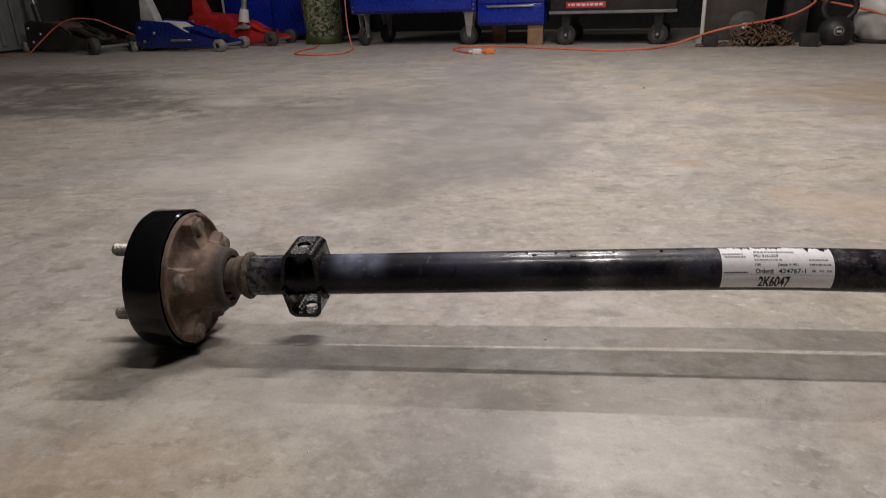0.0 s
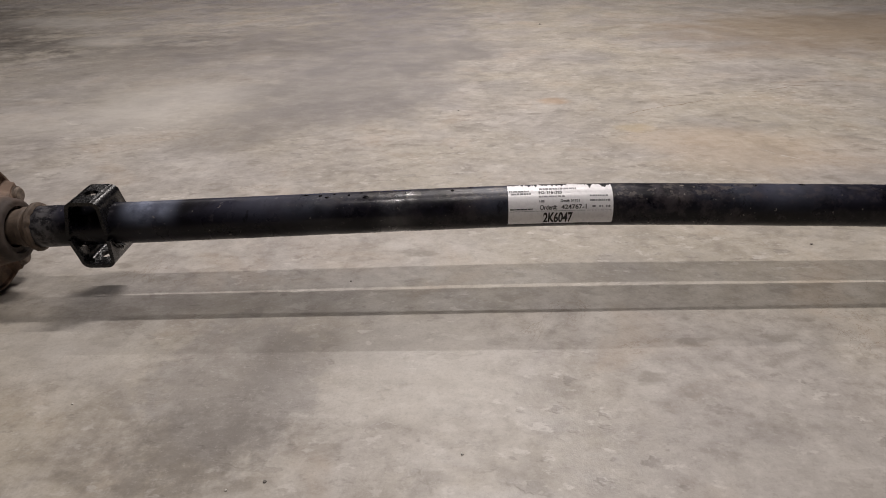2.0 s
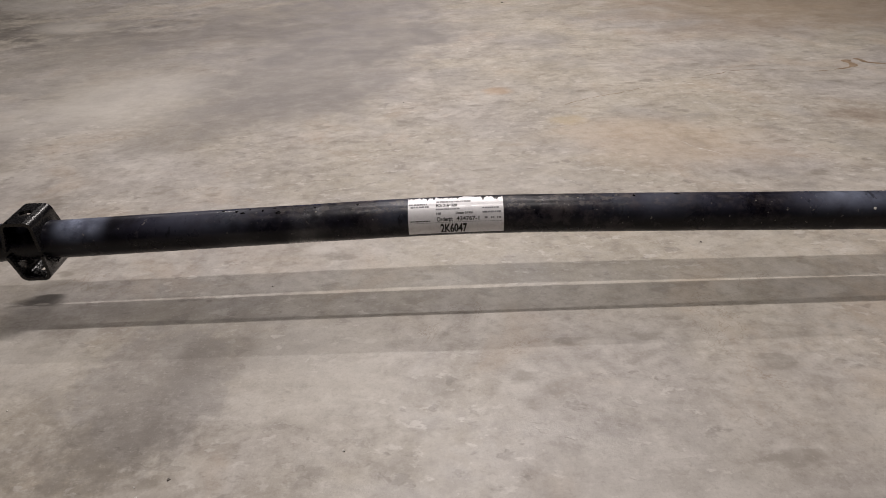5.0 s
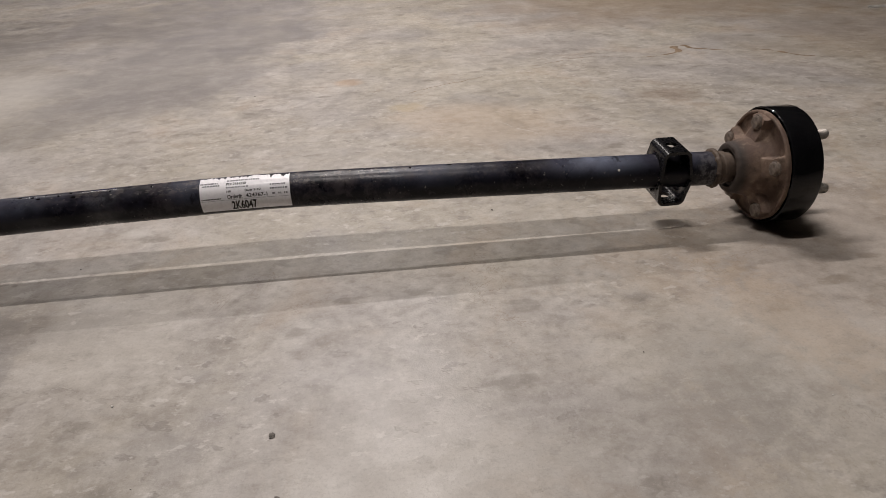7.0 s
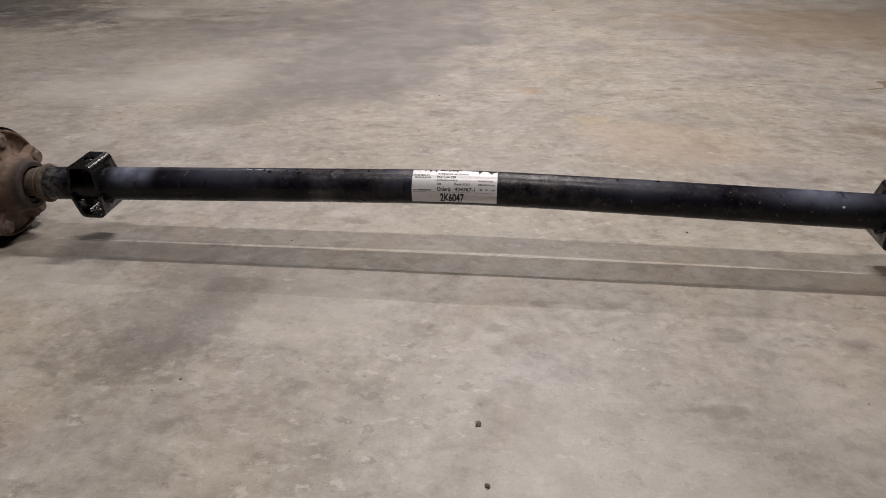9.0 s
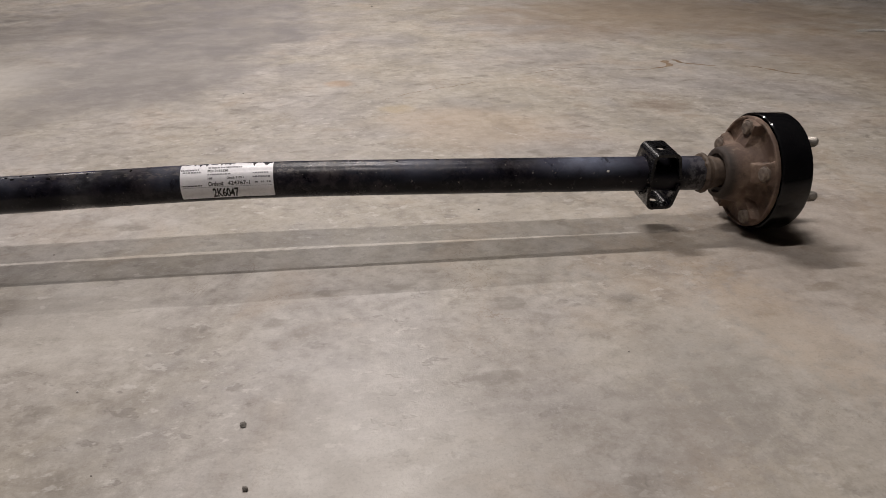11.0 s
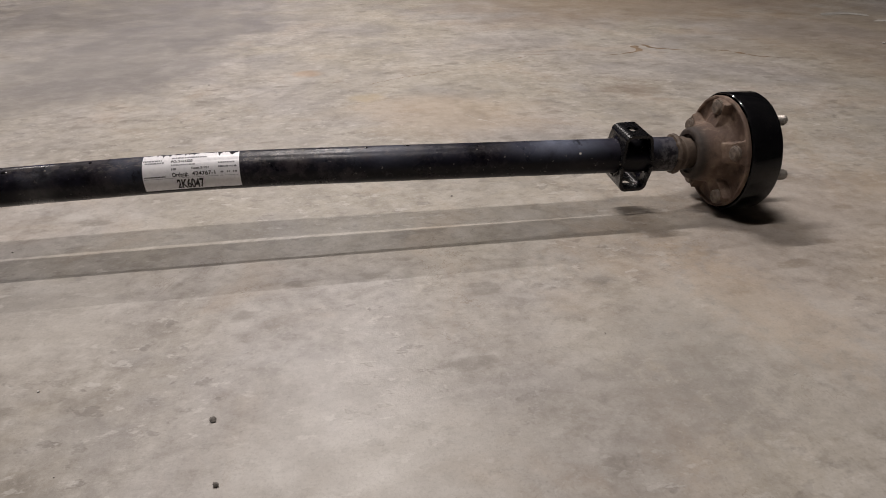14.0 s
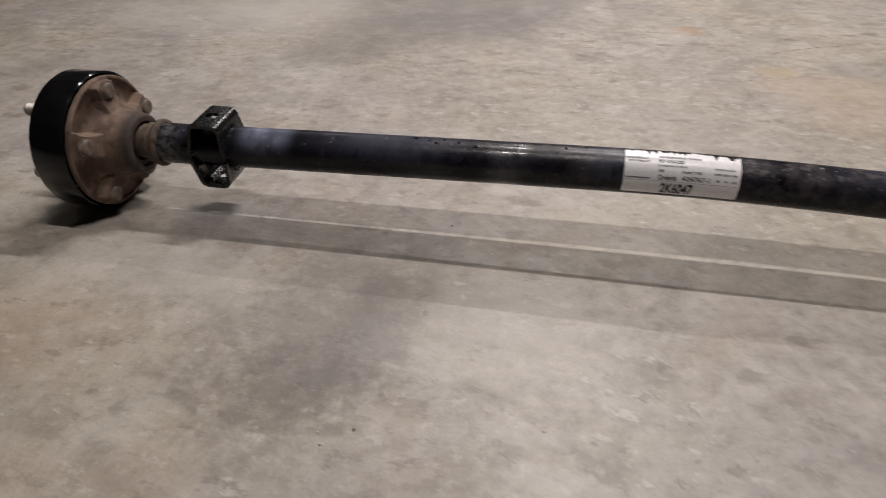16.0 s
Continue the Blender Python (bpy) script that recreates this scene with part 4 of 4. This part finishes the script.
    if grip:
        part("side_grip", sweep(smooth_line([(-0.46, -wide / 2 - 0.006, 0.085), (-0.45, -wide / 2 - 0.035, 0.09), (-0.30, -wide / 2 - 0.035, 0.092), (-0.29, -wide / 2 - 0.006, 0.087)], 6), 0.009, 10), GREY_STEEL, jack)
    return jack


floor_jack(JACK_BLUE, pose(-2.64, 4.757, 0, 0, 0, -12), "blue steel floor jack with grey wheels and side grip", True, 1.12, cover=WHITE, socket=PALE_STEEL)
floor_jack(JACK_OLIVE, pose(-3.68, 4.77, 0, 0, 0, -22) @ Matrix.Scale(1.12, 4), "grimy olive floor jack with an orange cord over it", False, 1.08, DARK_WHEEL, 0.06, FADED_RED)
floor_jack(JACK_RED, pose(-2.37, 5.21, 0, 0, 0, -10), "worn red floor jack with black wheels behind the blue one", False, 1.25, DARK_WHEEL, 0.06, JACK_RED, JACK_RED)

# a lever with a white wrap that leans on the red jack, and a jack stand behind
lever = thing("pump_lever", pose(-2.66, 5.12, 0.155), "grey steel lever with a white wrap, leaning on the red jack", "lever")
part("bar", sweep([(0.0, 0.0, 0.02), (0.06, 0.03, 0.5)], 0.026, 16), GREY_STEEL, lever)
part("wrap", sweep([(0.004, 0.002, 0.045), (0.018, 0.009, 0.15)], lambda t: 0.048 - 0.012 * t, 20), WHITE, lever)
part("foot", plate([(-0.09, -0.012), (0.05, -0.012), (0.06, 0.012), (-0.02, 0.03)], 0.06, "xz", 0.006), GREY_STEEL, lever)

stand = thing("jack_stand", pose(-3.5, 5.12, 0, 0, 0, 20), "grey steel jack stand with four splayed legs", "jack stand")
for k in range(4):
    a = math.pi / 4 + k * math.pi / 2
    part("leg", sweep([(0.15 * math.cos(a), 0.15 * math.sin(a), 0.004), (0.03 * math.cos(a), 0.03 * math.sin(a), 0.36)], lambda t: 0.020 - 0.005 * t, 5), GREY_STEEL, stand)
part("post", sweep([(0, 0, 0.22), (0, 0, 0.46)], 0.024, 16), GREY_STEEL, stand)
part("cradle", plate([(-0.06, 0.45), (0.06, 0.45), (0.06, 0.48), (0.03, 0.465), (-0.03, 0.465), (-0.06, 0.48)], 0.05, "xz", 0.004), GREY_STEEL, stand)

locker = thing("metal_locker", pose(-2.62, 5.72, 0, 0, 0, TURN), "tall blue metal locker standing against the wall", "locker")
part("body", box(-0.5, 0.55, 0, 0.42, 0.04, 1.8, 0.006), BLUE, locker)
for x0, x1 in ((-0.49, 0.02), (0.03, 0.54)):
    door = part("door", box(x0, x1, -0.02, -0.002, 0.06, 1.78, 0.004), BLUE, locker)
    part("handle", sweep([(x1 - 0.05 if x0 < 0 else x0 + 0.05, -0.04, 0.9), (x1 - 0.05 if x0 < 0 else x0 + 0.05, -0.04, 1.05)], 0.007, 10), GREY_STEEL, door)
part("edge_strip", box(-0.525, -0.502, -0.01, 0.42, 0.04, 1.8, 0.003), WHITE, locker)
part("plinth", box(-0.48, 0.53, 0.02, 0.40, 0.0, 0.04), BLACK_METAL, locker)

grey_box = thing("steel_cabinet", pose(-5.15, 5.0, 0, 0, 0, TURN - 8), "dull grey steel cabinet with a ribbed side", "cabinet")
part("body", box(-0.35, 0.30, 0, 0.5, 0.02, 1.4, 0.01), GREY_BOX, grey_box)
part("plinth", box(-0.33, 0.28, 0.02, 0.48, 0.0, 0.02), BLACK_METAL, grey_box)
for k in range(3):
    part("rib", box(0.302, 0.318, 0.08 + 0.14 * k, 0.12 + 0.14 * k, 0.06, 1.36, 0.005), GREY_BOX, grey_box)

dark = thing("dark_cabinet", pose(-3.9, 5.75, 0, 0, 0, TURN), "black steel cabinet in shade against the wall", "cabinet")
part("body", box(-0.6, 0.6, 0, 0.4, 0.0, 1.7, 0.006), BLACK_METAL, dark)
for x0 in (-0.59, 0.005):
    part("door", box(x0, x0 + 0.585, -0.02, -0.002, 0.04, 1.66, 0.004), SHADE_BOARD, dark)

# the camouflage bin
bin_ = thing("waste_bin", pose(-1.985, 5.22, 0), "olive green waste bin with a camouflage print", "bin")
part("base", lathe([(0, 0), (0, 0.155), (0.006, 0.16), (0.058, 0.163), (0.066, 0.158), (0.068, 0.15), (0.068, 0)], 48, "z"), OLIVE_PLASTIC, bin_, "plain olive base ring")
part("body", lathe([(0.066, 0), (0.066, 0.152), (0.50, 0.178), (0.50, 0.172), (0.09, 0.146), (0.09, 0)], 48, "z"), CAMO, bin_, "camouflage printed body")
part("rim", lathe([(0.492, 0.176), (0.492, 0.184), (0.508, 0.184), (0.508, 0.172)], 48, "z", closed=True), OLIVE_PLASTIC, bin_)
part("side_rib", box(0.135, 0.175, -0.03, 0.03, 0.068, 0.49, 0.008), OLIVE_PLASTIC, bin_)


def drawer_row(cart, x0, x1, y, zs, paint):
    for z0, z1 in zip(zs, zs[1:]):
        d = part("drawer", box(x0, x1, y - 0.018, y, z0 + 0.004, z1 - 0.004, 0.003), paint, cart)
        part("pull", box(x0 + 0.06, x1 - 0.06, y - 0.034, y - 0.019, z1 - 0.026, z1 - 0.012, 0.004), GREY_STEEL, d)


cart = thing("tool_cart", pose(-1.63, 4.80, 0, 0, 0, -10), "blue rolling tool cart on swivel casters", "tool cart")
part("body", box(0.0, 1.03, 0.0, 0.5, 0.246, 0.95, 0.008), BLUE, cart)
drawer_row(cart, 0.03, 1.0, -0.001, (0.26, 0.44, 0.60, 0.76, 0.92), BLUE)
part("bumper", box(-0.012, -0.001, 0.02, 0.48, 0.25, 0.9, 0.003), BLUE, cart)
for x in (0.02, 1.01):
    for k in range(2):
        part("rivet", lathe([(-0.006, 0), (-0.005, 0.006), (0, 0.008)], 14, "y", pose(x, -0.001, 0.265 + 0.035 * k)), GREY_STEEL, cart)
for x, y, turn in ((0.085, 0.06, 75), (0.16, 0.40, 60), (0.96, 0.06, 8), (0.90, 0.42, 10)):
    caster(cart, pose(x, y, 0, 0, 0, turn), 0.072, 0.045, GREY_STEEL, RUBBER, 0.246)

chest = thing("tool_chest", pose(-0.60, 4.55, 0, 0, 0, -8), "blue metal tool chest propped on wood blocks", "tool chest")
part("body", box(0.0, 0.50, 0.0, 0.42, 0.146, 0.80, 0.006), BLUE, chest)
drawer_row(chest, 0.015, 0.485, -0.001, (0.16, 0.30, 0.44, 0.60, 0.78), BLUE)
for x, y, label in ((0.375, 0.02, "bare brown wood block under the blue chest"), (0.06, 0.30, "bare brown wood block under the blue chest")):
    blk = part("wood_block", box(0, 0.115, 0, 0.10, 0, 0.145, 0.004), WOOD, at=pose(-0.60, 4.55, 0, 0, 0, -8) @ pose(x, y, 0))
    tagged(blk, label, "wood block", "wood blocks under the chest")

black = thing("utility_cart", pose(-0.065, 4.42, 0, 0, 0, -14), "black steel utility cart with a red sticker", "cart")
part("lower_tray", box(0, 0.87, 0, 0.5, 0.222, 0.36, 0.008), BLACK_METAL, black)
part("lip", box(-0.008, 0.878, -0.012, -0.001, 0.218, 0.238, 0.003), GREY_BOX, black)
part("upper_tray", box(0, 0.87, 0, 0.5, 0.70, 0.80, 0.008), BLACK_METAL, black)
for x in (0.02, 0.85):
    for y in (0.02, 0.48):
        part("post", box(x - 0.015, x + 0.015, y - 0.015, y + 0.015, 0.36, 0.70, 0.003), BLACK_METAL, black)
sticker = part("sticker", box(0.115, 0.395, -0.0032, -0.0005, 0.258, 0.298, 0.0008), RED_STICKER, black, "red sticker with unreadable white print")
x = 0.13
while x < 0.37:
    w = rng.uniform(0.01, 0.03)
    part("print_bar", box(x, x + w, -0.0045, -0.0034, 0.272, 0.288), WHITE, sticker)
    x += w + 0.008
for x, y, turn in ((0.11, 0.06, 5), (0.76, 0.06, -6), (0.11, 0.44, 0), (0.76, 0.44, 0)):
    caster(black, pose(x, y, 0, 0, 0, turn), 0.070, 0.03, BLACK_METAL, RUBBER, 0.222)

# chain, blocks, kettlebell and clutter
pile = thing("chain", pose(1.30, 4.04, 0), "heap of rusty steel chain on the concrete", "chain")
ring = smooth_line([(0.024 * math.cos(t) * 1.25, 0.016 * math.sin(t), 0) for t in [2 * math.pi * k / 12 for k in range(12)]], 1)[:-1]
link = None
rng = random.Random(12)
for k in range(150):
    a, d = rng.uniform(0, 2 * math.pi), rng.random() ** 0.6
    x, y = 0.20 * d * math.cos(a), 0.13 * d * math.sin(a)
    top = 0.13 * (1 - d * d) ** 0.7
    m = pose(x, y, 0.012 + rng.random() * top, rng.uniform(0, 180), rng.uniform(-50, 50), rng.uniform(0, 360))
    if link is None:
        link = part("link", sweep(ring, 0.0062, 7, closed=True), CHAIN_RUST, pile, at=m)
    else:
        share(link, pile, m)
for k in range(7):
    share(link, pile, pose(-0.21 - 0.030 * k, -0.03 + 0.01 * math.sin(k * 2), 0.012, 90 if k % 2 else 10, 0, 12 * math.sin(k)))

for x, y, w, h, turn in ((0.92, 3.99, 0.095, 0.072, -8), (1.49, 3.86, 0.105, 0.082, -14)):
    tagged(part("rubber_block", box(0, w, 0, 0.09, 0, h, 0.006), RUBBER, at=pose(x, y, 0, 0, 0, turn)), "small black rubber block on the concrete", "rubber block", "rubber blocks by the chain")

bell = thing("kettlebell", pose(1.735, 3.96, 0, 0, 0, -14), "black cast iron kettlebell with a round badge", "kettlebell")
part("ball", lathe([(0, 0), (0, 0.055), (0.004, 0.065), (0.03, 0.092), (0.065, 0.104), (0.10, 0.104), (0.14, 0.086), (0.168, 0.055), (0.178, 0.02), (0.179, 0)], 48, "z"), CAST_BLACK, bell)
part("handle", sweep(smooth_line([(-0.05, 0, 0.155), (-0.085, 0, 0.20), (-0.088, 0, 0.25), (-0.05, 0, 0.285), (0.05, 0, 0.285), (0.088, 0, 0.25), (0.085, 0, 0.20), (0.05, 0, 0.155)], 6), 0.0175, 14), CAST_BLACK, bell)
badge = part("badge", lathe([(-0.1085, 0), (-0.1085, 0.026), (-0.106, 0.03), (-0.095, 0.03)], 30, "y", pose(0, 0, 0.105, 8)), GREY_STEEL, bell, "round grey badge")
part("badge_face", lathe([(-0.1105, 0), (-0.1105, 0.022), (-0.107, 0.022)], 30, "y", pose(0, 0, 0.105, 8)), CAST_BLACK, badge)
part("badge_mark", shifted(box(-0.014, 0.014, -0.1118, -0.1106, -0.006, 0.006), pose(0, 0, 0.105, 8)), WHITE, badge)

sack = bmesh.new()
bmesh.ops.create_icosphere(sack, subdivisions=4, radius=0.2)
for v in sack.verts:
    v.co.z = max(v.co.z * 1.05, -0.165)
    v.co *= 1 + 0.16 * noise.noise(v.co * 7) + 0.05 * noise.noise(v.co * 19)
    v.co.z = max(v.co.z, -0.165)
bag = thing("cloth_sack", pose(2.13, 4.12, 0.165), "slumped white cloth sack with dark trim", "sack")
part("body", sack, WHITE, bag)
part("trim", sweep([(0.2 * math.cos(t), -0.02 + 0.18 * math.sin(t) - 0.01, -0.152) for t in [2 * math.pi * k / 40 for k in range(40)]], 0.013, 8, closed=True), RUBBER, bag)

pole = thing("white_pole", pose(0.99, 4.30, 0), "white plastic pole standing in a dark foot", "pole")
part("shaft", sweep([(0, 0, 0.02), (-0.012, 0, 0.95)], 0.014, 16), WHITE, pole)
part("foot", lathe([(0, 0), (0, 0.055), (0.02, 0.05), (0.045, 0.02), (0.06, 0)], 30, "z"), WHEEL_GREY, pole)

disc = thing("steel_disc", pose(1.29, 4.36, 0.104, -12, 0, -12), "dark dull steel disc leaning behind the chain", "disc")
part("plate", lathe([(-0.008, 0.018), (-0.008, 0.096), (-0.003, 0.104), (0.003, 0.104), (0.008, 0.096), (0.008, 0.018)], 48, "y", closed=True), DARK_WHEEL, disc)
part("boss", lathe([(-0.014, 0.008), (-0.014, 0.02), (-0.006, 0.028), (0.012, 0.028), (0.012, 0.008)], 24, "y", closed=True), GREY_STEEL, disc)

for x, y, w, d, h, mat, label in ((1.05, 4.55, 0.42, 0.35, 0.9, DUSTY_BOARD, "dusty brown board crate by the wall"), (1.50, 4.2, 0.14, 0.16, 0.6, RUBBER, "tall black plastic tub behind the chain"), (1.60, 4.45, 0.9, 0.35, 0.8, SHADE_BOARD, "dark board crate in shade by the wall")):
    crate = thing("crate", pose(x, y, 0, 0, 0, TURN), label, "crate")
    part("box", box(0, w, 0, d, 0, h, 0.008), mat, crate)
    part("lid", box(-0.01, w + 0.01, -0.01, d + 0.01, h + 0.001, h + 0.025, 0.006), mat, crate)


# ---- orange cords ----
def cord(points, label, r=0.0055):
    ob = part("extension_cord", sweep(smooth_line(points, 10), r, 8), ORANGE)
    return tagged(ob, label, "extension cord", "orange extension cords")


R = 0.006
cord([(-4.9, 4.62, R), (-4.6, 4.64, R), (-4.42, 4.68, R), (-4.30, 4.72, 0.10), (-4.16, 4.78, 0.22), (-4.02, 4.80, 0.275), (-3.85, 4.85, 0.265), (-3.72, 4.9, 0.2), (-3.55, 5.0, 0.10), (-3.5, 5.2, R)], "orange extension cord draped over the olive jack")
cord([(-1.665, 4.76, 0.62), (-1.66, 4.75, 0.40), (-1.655, 4.74, 0.16), (-1.62, 4.68, 0.03), (-1.57, 4.5, R), (-1.545, 4.2, R), (-1.62, 4.06, R), (-1.80, 4.07, R), (-1.93, 4.18, R), (-1.96, 4.42, R), (-1.93, 4.7, R), (-1.97, 4.96, R)], "orange extension cord looped on the floor by the bin")
cord([(-0.60, 3.90, 0.012), (-0.68, 4.0, R), (-0.76, 4.25, R), (-0.68, 4.42, R), (-0.45, 4.40, R), (-0.2, 4.22, R), (0.05, 4.02, R), (0.30, 3.86, R), (0.52, 3.90, R), (0.72, 4.0, 0.02), (0.93, 4.0, 0.085), (1.10, 4.0, 0.125), (1.35, 4.02, 0.16), (1.50, 4.02, 0.20), (1.60, 4.02, 0.26), (1.63, 4.12, 0.30), (1.75, 4.2, 0.26), (1.95, 4.0, 0.20), (2.15, 3.90, 0.12), (2.4, 3.95, 0.02)], "orange extension cord along the floor and over the chain", 0.0075)
for x, y, mat, label in ((-0.575, 3.885, WHITE, "white plug of the cord on the floor"), (-0.49, 3.88, PLUG_ORANGE, "orange socket end lying on the floor")):
    plug = thing("cord_plug", pose(x, y, 0.018, 0, 0, 4), label, "plug")
    part("body", box(-0.032, 0.032, -0.018, 0.018, -0.018, 0.018, 0.007), mat, plug)
    part("sleeve", sweep([(-0.031, 0, 0), (-0.055, 0, 0)], lambda t: 0.012 - 0.004 * t, 12), mat, plug)
    if mat is PLUG_ORANGE:
        for dy in (-0.006, 0.006):
            part("prong", box(0.031, 0.047, dy - 0.0015, dy + 0.0015, -0.004, 0.004), GREY_STEEL, plug)

tyre = lathe([(-0.09, 0.19), (-0.095, 0.25), (-0.075, 0.295), (-0.03, 0.305), (0.03, 0.305), (0.075, 0.295), (0.095, 0.25), (0.09, 0.19)], 64, "z", closed=True)
tagged(part("tyre", tyre, RUBBER, at=pose(2.98, 1.83, 0.0955)), "black rubber tyre lying flat on the concrete", "tyre")
